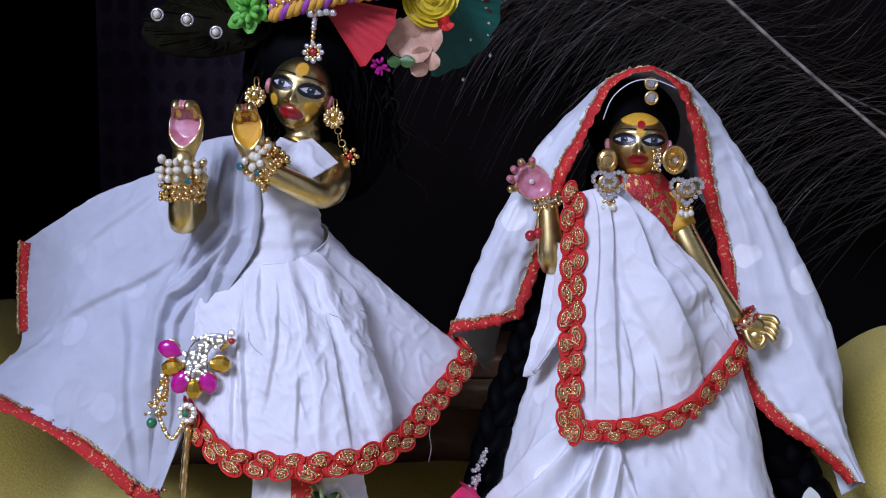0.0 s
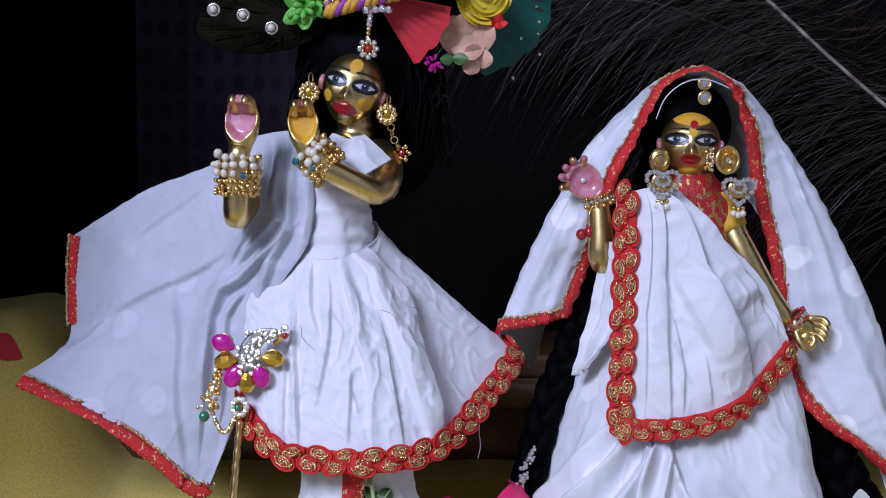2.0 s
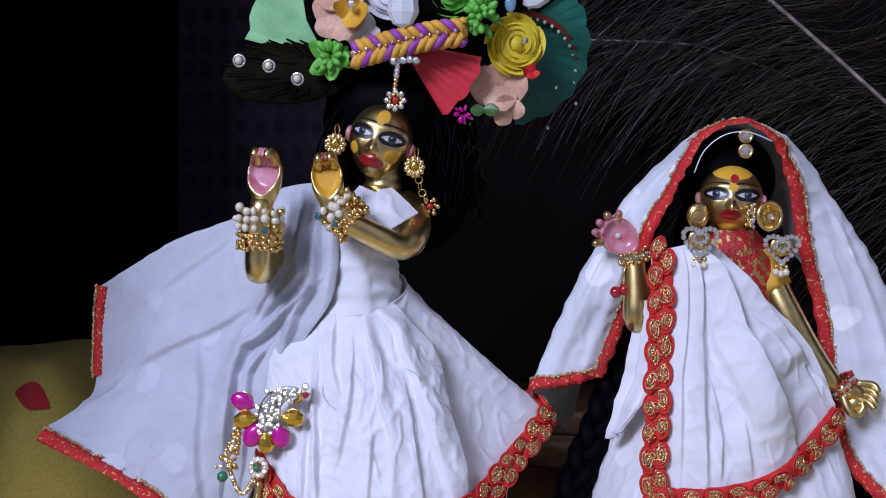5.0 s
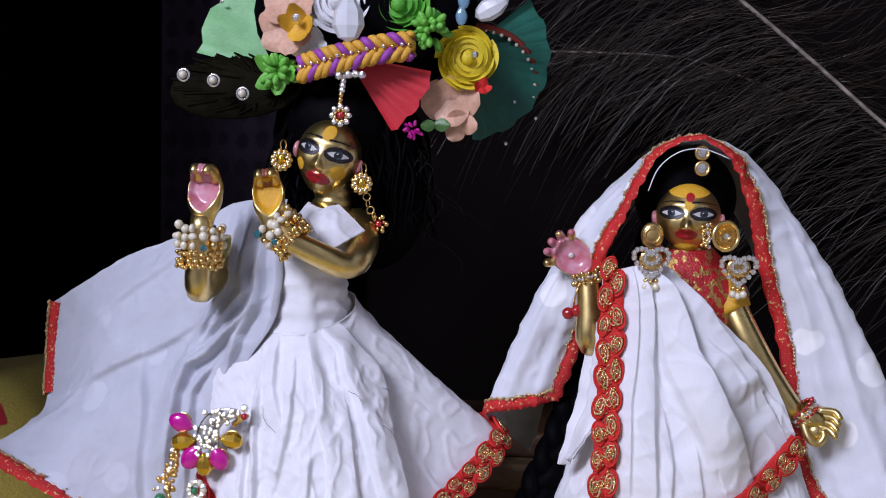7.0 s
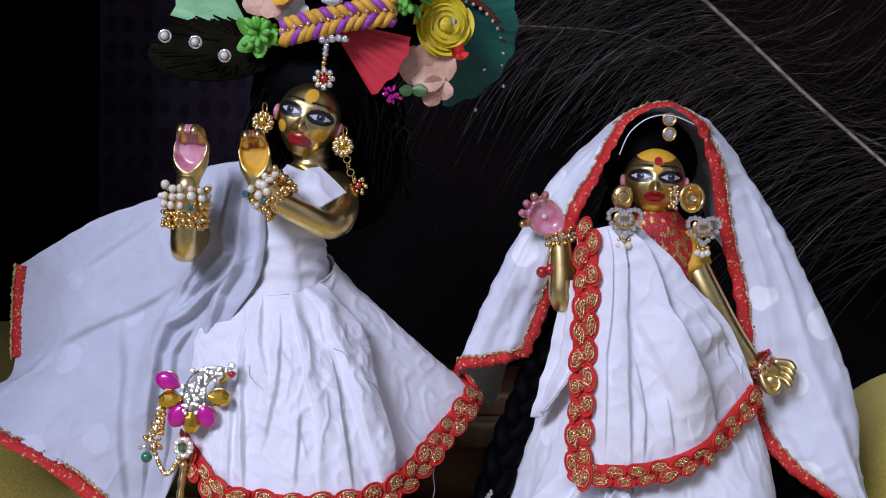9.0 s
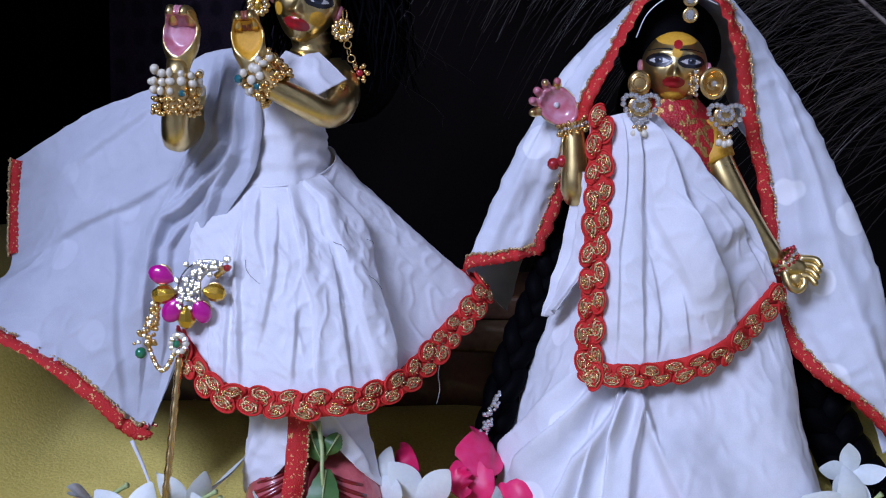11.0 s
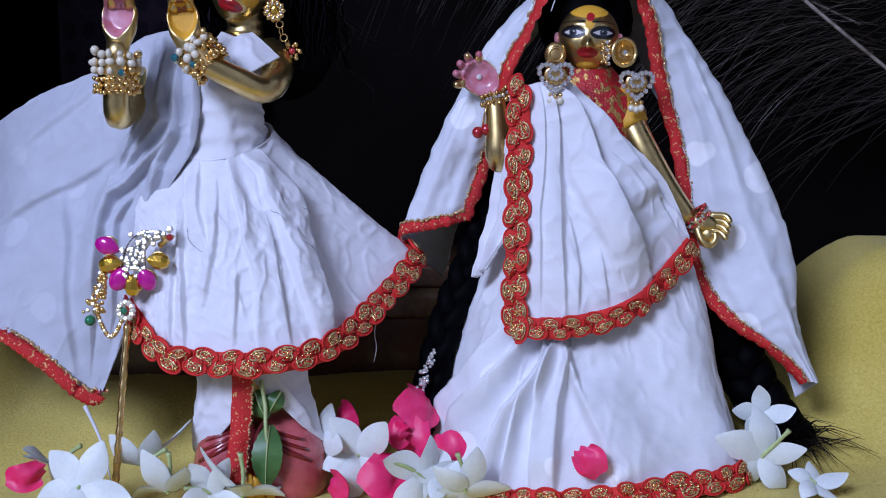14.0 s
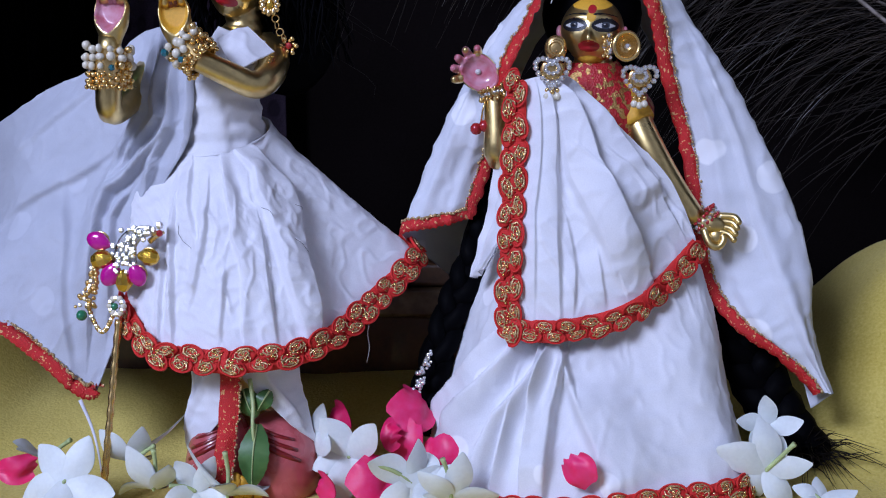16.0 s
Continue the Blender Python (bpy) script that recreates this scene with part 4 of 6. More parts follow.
def dhoti():
    ob = thing("white_dhoti", "white cotton leg drapes parted over a red sash", "dhoti", at=(-0.08, 0.6, 0.05))
    left = Cloth([[(-0.104, 0.604, 0.088), (-0.094, 0.582, 0.088), (-0.078, 0.572, 0.088)],
                  [(-0.106, 0.602, 0.050), (-0.097, 0.581, 0.050), (-0.0795, 0.571, 0.054)],
                  [(-0.108, 0.600, 0.024), (-0.100, 0.581, 0.030), (-0.0800, 0.571, 0.042)],
                  [(-0.1065, 0.596, 0.004), (-0.098, 0.580, 0.016), (-0.0805, 0.571, 0.037)]],
                 lambda u, v: ridge(u, v, (0.8, 0.1), (0.25, 0.8), 0.09, 0.0022) + ridge(u, v, (0.5, 0.0), (0.45, 0.6), 0.06, 0.0016), wrinkle=0.0005, seed=11)
    left.flip = -1 if left.raw_normal(0.5, 0.5).y > 0 else 1
    part("leg_drape", left.build(40, 50), WHITE, ob)
    right = Cloth([[(-0.072, 0.572, 0.088), (-0.058, 0.576, 0.088), (-0.046, 0.592, 0.088)],
                   [(-0.070, 0.573, 0.060), (-0.055, 0.577, 0.058), (-0.0435, 0.592, 0.055)],
                   [(-0.065, 0.574, 0.0535), (-0.050, 0.578, 0.043), (-0.039, 0.592, 0.036)],
                   [(-0.062, 0.574, 0.050), (-0.047, 0.577, 0.034), (-0.0345, 0.588, 0.020)]],
                  lambda u, v: ridge(u, v, (0.3, 0.1), (0.7, 0.8), 0.08, 0.0020), wrinkle=0.0005, seed=12)
    right.flip = -1 if right.raw_normal(0.5, 0.5).y > 0 else 1
    part("leg_drape", right.build(40, 40), WHITE, ob)
    sash = Cloth([[(-0.0795, 0.568, 0.085), (-0.0745, 0.566, 0.085), (-0.0690, 0.568, 0.085)],
                  [(-0.0800, 0.567, 0.050), (-0.0750, 0.565, 0.050), (-0.0695, 0.567, 0.050)],
                  [(-0.0835, 0.562, 0.008), (-0.0785, 0.559, 0.006), (-0.0735, 0.562, 0.008)]], wrinkle=0.0006, seed=13)
    sash.flip = -1 if sash.raw_normal(0.5, 0.5).y > 0 else 1
    s = part("sash", sash.build(14, 40), TRIM, ob, "red sash with a gold scalloped edge")
    g = Build()
    for i in range(60):
        p = sash.at(0.95, i / 59, 0.0006)
        g.ball(p + Vector((random.uniform(-0.0005, 0.0009), 0, random.uniform(-0.0005, 0.0005))), random.uniform(0.0005, 0.0010), seg=5, rings=3)
    part("gold_edging", g, THREAD, s, kind="stuff")


dhoti()


def pink_base():
    ob = thing("pink_footrest", "glossy pink lobed foot base with dark red painted lines", "pedestal", at=(-0.07, 0.59, -0.008))

    def lobe(x, y, z):
        return x, y, z if z > -0.6 else -0.6
    for cx, sx, r, tip in ((-0.088, -1, 0.0180, 8), (-0.054, 1, 0.0212, -8)):
        b = Build()
        b.ball((cx, 0.590, 0.007), (r, 0.0225, 0.0300), turn3(0, tip, 0), seg=24, rings=14, shape=lobe)
        half = part("lobe", b, ROSEPINK, ob)
        for k in range(3):
            pts = []
            for i in range(9):
                a = radians(-60 + 15 * i)
                e = radians(58 - 7 * i + 12 * k * (0.4 + 0.08 * i))
                pts.append(Vector((cx, 0.590, 0.007)) + turn3(0, tip, 0) @ Vector((sx * r * 0.985 * math.sin(a) * math.cos(e), -0.0225 * 0.985 * math.cos(a) * math.cos(e), 0.030 * 0.985 * math.sin(e))))
            t = Build()
            t.tube(pts[1 + k % 2:8], [0.0006 + 0.0006 * math.sin(math.pi * i / 7) * (1 + (k == 0)) for i in range(len(pts[1 + k % 2:8]))], n=6)
            part("painted_line", t, DARKRED, half)


pink_base()



# ---- beads and stones shared by the jewellery ----
def small(name, mat, flat=False, seg=8, rings=5, radii=(1, 1, 1)):
    b = Build()
    b.ball((0, 0, 0), radii, seg=seg, rings=rings)
    return b.mesh(name, mat, flat)


PEARL_M, GOLD_M, SILVER_M = small("pearl", PEARL), small("bead", GOLD, seg=7, rings=4), small("rhinestone", SILVER, True, 6, 4)
TEAL_M, EMERALD_M, RUBY_M = small("teal_stone", TEAL, True, 7, 4), small("green_bead", EMERALD), small("red_stone", RUBY)
DROP = {}
for key, mat in (("magenta", MAGENTA), ("amber", AMBER), ("crystal", CRYSTAL), ("blue", BLUE)):
    db = Build()
    db.ball((0, 0, 0), 1, seg=8 if key in ("crystal", "amber") else 12, rings=5 if key in ("crystal", "amber") else 8, shape=lambda x, y, z: (x * (1 - 0.42 * max(0, z) ** 1.2), y * 0.55, z * 1.35))
    DROP[key] = db.mesh(key + "_drop", mat, key in ("crystal", "amber"))


def bead(parent, name, mesh, p, size, rot=None):
    ob = part(name, mesh, None, parent)
    if not isinstance(size, (list, tuple)):
        size = (size,) * 3
    ob.matrix_basis = Matrix.Translation(ob.location) @ Matrix.LocRotScale(Vector(p), rot.to_quaternion() if rot else None, size)
    return ob


def bracelet(label, centre, axis, r, layers, seed):
    """Rows of beads threaded round a wrist; layers: (offset, kind, size)."""
    rnd = random.Random(seed)
    ob = thing("beaded_bracelet", label, "bracelet", group="bracelets", at=centre)
    axis = Vector(axis).normalized()
    s = axis.cross(Vector((0, 1, 0))).normalized()
    t = axis.cross(s)
    band = Build()
    lo, hi = layers[0][0], layers[-1][0]
    rings = []
    for i in range(20):
        a = 2 * math.pi * i / 20
        d = s * math.cos(a) + t * math.sin(a)
        rings.append([Vector(centre) + d * r * 0.93 + axis * lo, Vector(centre) + d * r * 0.98 + axis * (lo + hi) / 2, Vector(centre) + d * r * 0.93 + axis * hi])
    band.grid(rings, wrap=True)
    part("band", band, GOLD, ob)
    for off, kind, size in layers:
        n = int(2 * math.pi * r / (size * 1.95))
        for i in range(n):
            a = 2 * math.pi * (i + rnd.random() * 0.3) / n
            k = kind
            if kind == "pearl":
                k = rnd.choice(("pearl",) * 12 + ("teal",) + ("gold",) * 4)
            mesh, name = {"pearl": (PEARL_M, "pearl"), "gold": (GOLD_M, "gold_bead"), "teal": (TEAL_M, "teal_stone"), "silver": (SILVER_M, "rhinestone"), "red": (RUBY_M, "red_bead")}[k]
            p = Vector(centre) + (s * math.cos(a) + t * math.sin(a)) * (r + size * rnd.uniform(0.0, 1.0)) + axis * (off + rnd.uniform(-0.6, 0.6) * size)
            bead(ob, name, mesh, p, [size * rnd.uniform(0.70, 1.08) for _ in range(3)])
    return ob


bracelet("pearl and gold beaded bracelet with teal stones", (-0.1365, 0.580, 0.2185), (0.05, 0, 1), 0.0098,
         [(-0.0105, "gold", 0.0015), (-0.0075, "gold", 0.0016), (-0.0040, "gold", 0.0016), (0.0, "pearl", 0.0024), (0.0040, "pearl", 0.0024), (0.0085, "pearl", 0.0024)], 1)
bracelet("pearl and gold beaded bracelet with teal stones", (-0.0935, 0.5805, 0.2255), (-0.62, 0.05, 0.55), 0.0092,
         [(-0.0075, "gold", 0.0016), (-0.0045, "gold", 0.0017), (-0.0010, "pearl", 0.0023), (0.0030, "pearl", 0.0024), (0.0068, "pearl", 0.0024)], 2)


def flower_stud(parent, c, r, petals=8, core=RUBY_M):
    """A flower of rhinestones round a red stone."""
    for i in range(petals):
        a = 2 * math.pi * i / petals
        bead(parent, "rhinestone", SILVER_M if petals == 8 else GOLD_M, Vector(c) + Vector((math.cos(a) * r, 0, math.sin(a) * r)), r * 0.36)
        bead(parent, "gold_bead", GOLD_M, Vector(c) + Vector((math.cos(a + 0.3) * r * 0.68, 0.0004, math.sin(a + 0.3) * r * 0.68)), r * 0.26)
    bead(parent, "red_stone", core, c, (r * 0.45, r * 0.3, r * 0.45))


def head_jewels():
    ob = thing("forehead_pendant", "gold and rhinestone pendant hanging down the forehead", "pendant", at=(-0.07, 0.602, 0.29))
    for i in range(9):
        z = 0.3105 - 0.0024 * i
        bead(ob, "rhinestone", SILVER_M if i < 6 else GOLD_M, (-0.0685 - 0.0002 * i, 0.6035 - 0.0004 * i, z), 0.0017 if i < 6 else 0.0015)
    flower_stud(ob, (-0.0698, 0.6000, 0.2855), 0.0045)
    for label, c, r in (("gold flower earring with a red stone", (-0.1030, 0.6100, 0.2625), 0.0047), ("gold flower earring with a hanging chain", (-0.0602, 0.6120, 0.2510), 0.0046)):
        e = thing("flower_earring", label, "earring", group="flower earrings", at=c)
        flower_stud(e, c, r, 11, DROP["amber"])
        for i in range(9):
            bead(e, "rhinestone", SILVER_M, Vector(c) + Vector((math.cos(0.7 * i + 0.4) * r * 0.82, -0.0012, math.sin(0.7 * i + 0.4) * r * 0.82)), r * 0.17)
        h = Build()
        h.ring((c[0] + 0.001, c[1], c[2] + r + 0.003), 0.0030, 0.0005, turn3(0, 0, 75), n=12, k=5)
        part("hook", h, GOLD, e)
        if "chain" in label:
            chain = [(-0.0580, 0.6150, 0.2440), (-0.0575, 0.6160, 0.2405), (-0.0562, 0.6170, 0.2370), (-0.0545, 0.6180, 0.2340)]
            for i, p in enumerate(chain):
                k = Build()
                k.ring(p, 0.0019, 0.0004, turn3(0, 20, 70 * (i % 2)), n=10, k=4)
                part("chain_link", k, GOLD, e)
            flower_stud(e, (-0.0520, 0.6185, 0.2298), 0.0042, 6)


head_jewels()


def hair_locks(name, label, roots, seed, count, length, r0, target, curl=0.006):
    """A wig of tapered locks."""
    rnd, b = random.Random(seed), Build()
    for _ in range(count):
        p = Vector(roots(rnd))
        d = Vector(target(p, rnd))
        pts, w = [p], rnd.uniform(0, 6)
        steps = 10
        for i in range(1, steps + 1):
            f = i / steps
            pts.append(p + d * f + Vector((curl * math.sin(w + 7 * f) * f, curl * math.cos(w + 6 * f) * f * 0.7, -length * f * f)))
        b.tube(pts, [r0 * (1 - 0.85 * i / steps) for i in range(steps + 1)], n=5, cap=False)
    return b


def dancing_hair():
    ob = thing("black_wig", "long wavy black hair wig under the headdress", "hair", at=(-0.075, 0.64, 0.26))
    b = Build()
    b.ball((-0.076, 0.640, 0.283), (0.034, 0.026, 0.027), seg=24, rings=14, shape=lambda x, y, z: (x * (1 + 0.06 * math.sin(9 * z)), y, z))
    b.ball((-0.060, 0.650, 0.245), (0.030, 0.018, 0.042), seg=20, rings=12)
    part("hair_mass", b, HAIR, ob)

    def roots(r):
        a = r.uniform(0, 6.28)
        return (-0.076 + 0.031 * math.cos(a), 0.640 - 0.020 * abs(math.sin(a)) * (1 if abs(math.cos(a)) > 0.5 else 0.4), 0.290 + r.uniform(-0.01, 0.014))

    def way(p, r):
        s = 1 if p.x > -0.076 else -1
        return (s * r.uniform(0.004, 0.022 if s > 0 else 0.009), r.uniform(-0.004, 0.02), -0.012)
    part("lock", hair_locks("locks", "", roots, 5, 170, 0.050, 0.0022, way), HAIR, ob, kind="stuff")
    part("loose_strand", hair_locks("loose_strands", "", lambda r: (-0.05 + r.uniform(-0.01, 0.02), 0.635, 0.25 + r.uniform(-0.02, 0.03)), 6, 6, 0.034, 0.0003,
                                     lambda p, r: (r.uniform(0.0, 0.035), r.uniform(-0.01, 0.01), -0.004), 0.014), FUR, ob, kind="stuff")


dancing_hair()


# ---- the flower headdress ----
def pleated_fan(centre, a0, a1, r0, r1, y0, tilt, n, depth):
    """A stiff pleated fan between two angles, seen from the front."""
    b, pts = Build(), []
    for i in range(n * 2 + 1):
        a = radians(a0 + (a1 - a0) * i / (n * 2))
        z = depth if i % 2 else -depth
        rim = r1 * (1 + 0.02 * math.sin(i * 1.3))
        pts.append([(centre[0] + math.cos(a) * r, y0 + z * (r - r0 * 0.5) / r1 + tilt * (r / r1), centre[1] + math.sin(a) * r) for r in (r0, (r0 + rim) / 2, rim)])
    b.grid(pts)
    b.grid([[(p[0], p[1] + 0.0007, p[2]) for p in row] for row in pts])
    return b


def foam_rose(c, r, turns=5, seed=0, face=(0, -1, 0)):
    """Overlapping rolled petals round a bud."""
    rnd, b = random.Random(seed), Build()
    c = Vector(c)
    rot = Vector((0, -1, 0)).rotation_difference(Vector(face)).to_matrix()
    for ringi in range(turns):
        f = (ringi + 0.6) / turns
        n = 3 if ringi < 2 else (4 if ringi < 4 else 5)
        for k in range(n):
            a0 = 6.28 * (k + 0.37 * ringi) / n + rnd.uniform(-0.2, 0.2)
            pts = []
            shift = Vector((math.cos(a0), rnd.uniform(-0.8, 0.8), math.sin(a0))) * r * 0.10 * f
            for i in range(9):
                s = i / 8
                a = a0 + (s - 0.5) * 6.28 / n * 1.35
                row = []
                for j in range(5):
                    h = j / 4
                    lip = math.sin(math.pi * s) ** 0.5
                    rad = r * f * (0.72 + 0.28 * h + 0.10 * max(0, h - 0.7) * 3 * f) * (1 + 0.16 * (s - 0.5))
                    row.append(c + rot @ shift + rot @ Vector((math.cos(a) * rad, r * (0.30 - (0.62 * h * (0.60 + 0.40 * lip)) * (1.20 - 0.62 * f)), math.sin(a) * rad)))
                pts.append(row)
            b.grid(pts)
    b.ball(c + rot @ Vector((0, r * 0.20, 0)), (r * 0.92, r * 0.42, r * 0.92), seg=16, rings=8)
    b.ball(c + rot @ Vector((0, -r * 0.12, 0)), (r * 0.30, r * 0.30, r * 0.30), seg=10, rings=6)
    return b


def open_petals(c, r, n, seed, face=(0, -1, 0), cup=0.25, width=0.55):
    """A simple open blossom of n broad petals."""
    rnd, b = random.Random(seed), Build()
    c = Vector(c)
    rot = Vector((0, -1, 0)).rotation_difference(Vector(face)).to_matrix()
    for k in range(n):
        a = 6.28 * k / n + rnd.uniform(-0.2, 0.2)
        q = Matrix.Rotation(-a, 3, "Y")
        rr, cc = r * rnd.uniform(0.85, 1.1), cup * rnd.uniform(0.6, 1.4)
        pts = []
        for i in range(7):
            s = i / 6
            row = []
            for j in range(5):
                w = (j / 4 - 0.5) * 2
                wid = width * rr * math.sin(math.pi * min(1, 0.12 + s * 0.80)) ** 0.8
                row.append(c + rot @ (q @ Vector((s * rr, -cc * rr * (s * s) + 0.12 * rr * w * w - 0.0006 * k, w * wid))))
            pts.append(row)
        b.grid(pts)
        b.grid([[p + rot @ Vector((0, 0.0006, 0)) for p in row] for row in pts])
    return b


def bud_cluster(c, r, n, seed):
    rnd, b = random.Random(seed), Build()
    for _ in range(n):
        d = Vector((rnd.uniform(-1, 1), rnd.uniform(-0.8, 0.3), rnd.uniform(-1, 1))).normalized()
        p = Vector(c) + d * r * rnd.uniform(0.4, 0.95)
        b.ball(p, (r * 0.20, r * 0.20, r * 0.36), Vector((0, 0, 1)).rotation_difference(d).to_matrix(), seg=7, rings=5)
    return b


def headdress():
    ob = thing("flower_headdress", "festive headdress with twisted cord, pleated fans and foam flowers", "headdress", at=(-0.065, 0.62, 0.31))
    cap = Build()
    cap.ball((-0.065, 0.640, 0.345), (0.062, 0.026, 0.048), seg=24, rings=12)
    part("cap", cap, NICHE, ob)
    # pleated fans
    part("fan", pleated_fan((-0.070, 0.318), -58, -10, 0.006, 0.046, 0.611, 0.006, 7, 0.0018), FANRED, ob, "red pleated organza fan")
    lime = pleated_fan((-0.070, 0.300), 112, 166, 0.030, 0.096, 0.640, 0.010, 7, 0.0022)
    part("fan", lime, FANLIME, ob, "pale green pleated organza fan")
    green = pleated_fan((-0.012, 0.325), -84, 42, 0.012, 0.0475, 0.655, 0.018, 15, 0.0030)
    gf = part("fan", green, FANGREEN, ob, "dark green pleated fan with rust tape and pearls")
    arc = [(-0.006, 0.640, 0.3375), (0.004, 0.655, 0.3380), (0.016, 0.664, 0.334), (0.0255, 0.670, 0.324), (0.0290, 0.674, 0.311), (0.0280, 0.676, 0.302)]
    tp = Build()
    tp.tube([spline(arc, i / 30) for i in range(31)], 0.0019, n=6, flat=0.5)
    part("tape", tp, BROWNTAPE, gf)
    for i in range(14):
        p = spline(arc, (i + 0.3) / 14) + Vector((-0.0016, -0.0016, -0.0016))
        bead(gf, "pearl", PEARL_M, p, 0.00115)
    for p in ((0.0165, 0.668, 0.2990), (0.0285, 0.678, 0.2905), (0.012, 0.668, 0.2755), (-0.147, 0.6455, 0.351)):
        bead(ob, "pearl", SILVER_M, p, 0.0013)
    # twisted cord band
    band = [(-0.093, 0.608, 0.3100), (-0.080, 0.603, 0.3130), (-0.066, 0.601, 0.3165), (-0.050, 0.602, 0.3200), (-0.034, 0.607, 0.3225)]
    for off in (0.0035, -0.0035):
        for phase, mat in ((0.0, ROPEY), (2.09, ROPEP), (4.19, ROPEY)):
            t = Build()
            pts = []
            for i in range(61):
                f = i / 60
                a = phase + f * 30 * (1 if off > 0 else -1)
                pts.append(spline(band, f) + Vector((0, 0.0026 * math.cos(a), off + 0.0026 * math.sin(a) - 0.0004)))
            t.tube(pts, 0.0021, n=7)
            part("cord", t, mat, ob)
    for i in range(16):
        p = spline(band, (i + 0.5) / 16) + Vector((0, -0.0042, 0.0003 * (-1) ** i))
        bead(ob, "rhinestone", GOLD_M if i % 2 else SILVER_M, p, 0.0011)
    # flowers
    part("rose", foam_rose((-0.0075, 0.628, 0.3185), 0.0152, 6, 1, (0.25, -1, 0.05)), ROSEYELLOW, ob, "yellow foam rose")
    bead(ob, "rhinestone", SILVER_M, (-0.0025, 0.6165, 0.319), 0.0019)
    part("rose", foam_rose((-0.043, 0.618, 0.3445), 0.0150, 6, 2, (0.0, -1, 0.1)), ROSEGREEN, ob, "green foam rose")
    part("rose", foam_rose((-0.075, 0.614, 0.345), 0.0150, 5, 3, (0.0, -1, 0.2)), ROSEWHITE, ob, "white foam rose")
    part("blossom", open_petals((-0.100, 0.612, 0.330), 0.0155, 5, 4, (-0.2, -1, 0.1)), PEACH, ob, "peach cloth blossom")
    part("blossom", open_petals((-0.094, 0.606, 0.332), 0.0090, 4, 5, (0, -1, 0.1), 0.7), TURMERIC, ob, "small golden blossom")
    bead(ob, "rhinestone", SILVER_M, (-0.0935, 0.5995, 0.335), 0.0024)
    part("blossom", open_petals((-0.101, 0.615, 0.343), 0.0140, 5, 14, (-0.1, -1, 0.3), 0.3, 0.6), PEACH, ob, "peach cloth blossom")
    part("blossom", open_petals((-0.088, 0.613, 0.3215), 0.0100, 4, 15, (0.1, -1, -0.2), 0.4, 0.5), PETALWHITE, ob, "cream cloth blossom")
    part("blossom", open_petals((-0.011, 0.632, 0.2835), 0.0095, 3, 16, (0.1, -1, -0.3), 0.3, 0.6), PEACH, ob, "dusty pink cloth blossom")
    part("blossom", open_petals((-0.0165, 0.632, 0.2965), 0.0150, 4, 6, (0.1, -1, -0.1), 0.35, 0.7), PEACH, ob, "dusty pink cloth blossom")
    part("bud", open_petals((0.0005, 0.628, 0.3025), 0.0050, 4, 7, (0.4, -1, 0.3), 0.9), RED, ob, "small red bud")
    part("blossom", bud_cluster((-0.0345, 0.621, 0.2805), 0.0052, 16, 8), MAGENTA, ob, "tiny magenta blossom")
    part("leaf", open_petals((-0.024, 0.626, 0.283), 0.0085, 2, 9, (0, -1, 0), 0.2, 0.45), LEAF, ob)
    part("bud_spray", bud_cluster((-0.026, 0.614, 0.3315), 0.0105, 34, 10), BUDGREEN, ob, "lime green bud cluster")
    part("bud_spray", bud_cluster((-0.1055, 0.610, 0.3085), 0.0100, 28, 11), BUDGREEN, ob, "lime green bud cluster")
    part("blossom", open_petals((-0.106, 0.612, 0.308), 0.012, 5, 12, (-0.2, -1, -0.1), 0.4, 0.4), BUDGREEN, ob)
    # stones
    bead(ob, "crystal", DROP["crystal"], (-0.066, 0.598, 0.3345), (0.0088, 0.0088, 0.0090))
    bead(ob, "crystal", DROP["crystal"], (0.005, 0.629, 0.3450), (0.0062, 0.0062, 0.0075), turn3(0, 62, 0))
    bead(ob, "blue_stone", DROP["blue"], (-0.0105, 0.622, 0.3400), (0.0032, 0.0032, 0.0040))
    bead(ob, "blue_stone", DROP["blue"], (-0.0095, 0.622, 0.3480), (0.0032, 0.0032, 0.0036))
    for x in (-0.066, -0.0625, -0.059, -0.071):
        bead(ob, "rhinestone", SILVER_M, (x, 0.6005, 0.3065 + 0.0008 * math.sin(x * 900)), 0.0022)


headdress()


def eye_feather():
    """A dark peacock eye feather with three pearls sewn on."""
    ob = thing("peacock_feather", "dark peacock eye feather sewn with three pearls", "feather", at=(-0.14, 0.615, 0.30))
    rnd = random.Random(8)
    v, c = Build(), Vector((-0.128, 0.618, 0.301))
    for i in range(360):
        a = rnd.uniform(0, 6.28)
        d = Vector((0.036 * math.cos(a) - 0.004, rnd.uniform(0.0, 0.012), 0.017 * math.sin(a) + 0.002)) * rnd.uniform(0.75, 1.0)
        s = c + Vector((0.030 * (rnd.random()), 0.004, 0))
        e = c + d
        v.tube([s, s.lerp(e, 0.5) + Vector((0, -0.0015, 0.002 * math.sin(a))), e], [0.0016, 0.0018, 0.0005], n=4, cap=False, flat=0.4)
    v.ball((-0.131, 0.6205, 0.3005), (0.037, 0.0022, 0.0165), turn3(0, -4, 0), seg=28, rings=8)
    part("vane", v, VANE, ob, kind="stuff")
    for p in ((-0.1530, 0.600, 0.3055), (-0.1375, 0.602, 0.3030), (-0.1225, 0.604, 0.2965)):
        bead(ob, "pearl", PEARL_M, (p[0], p[1] - 0.0008, p[2]), 0.0023)
        k = Build()
        k.ring(p, 0.0030, 0.0006, n=14, k=4)
        part("pearl_setting", k, SILVER, ob)


eye_feather()


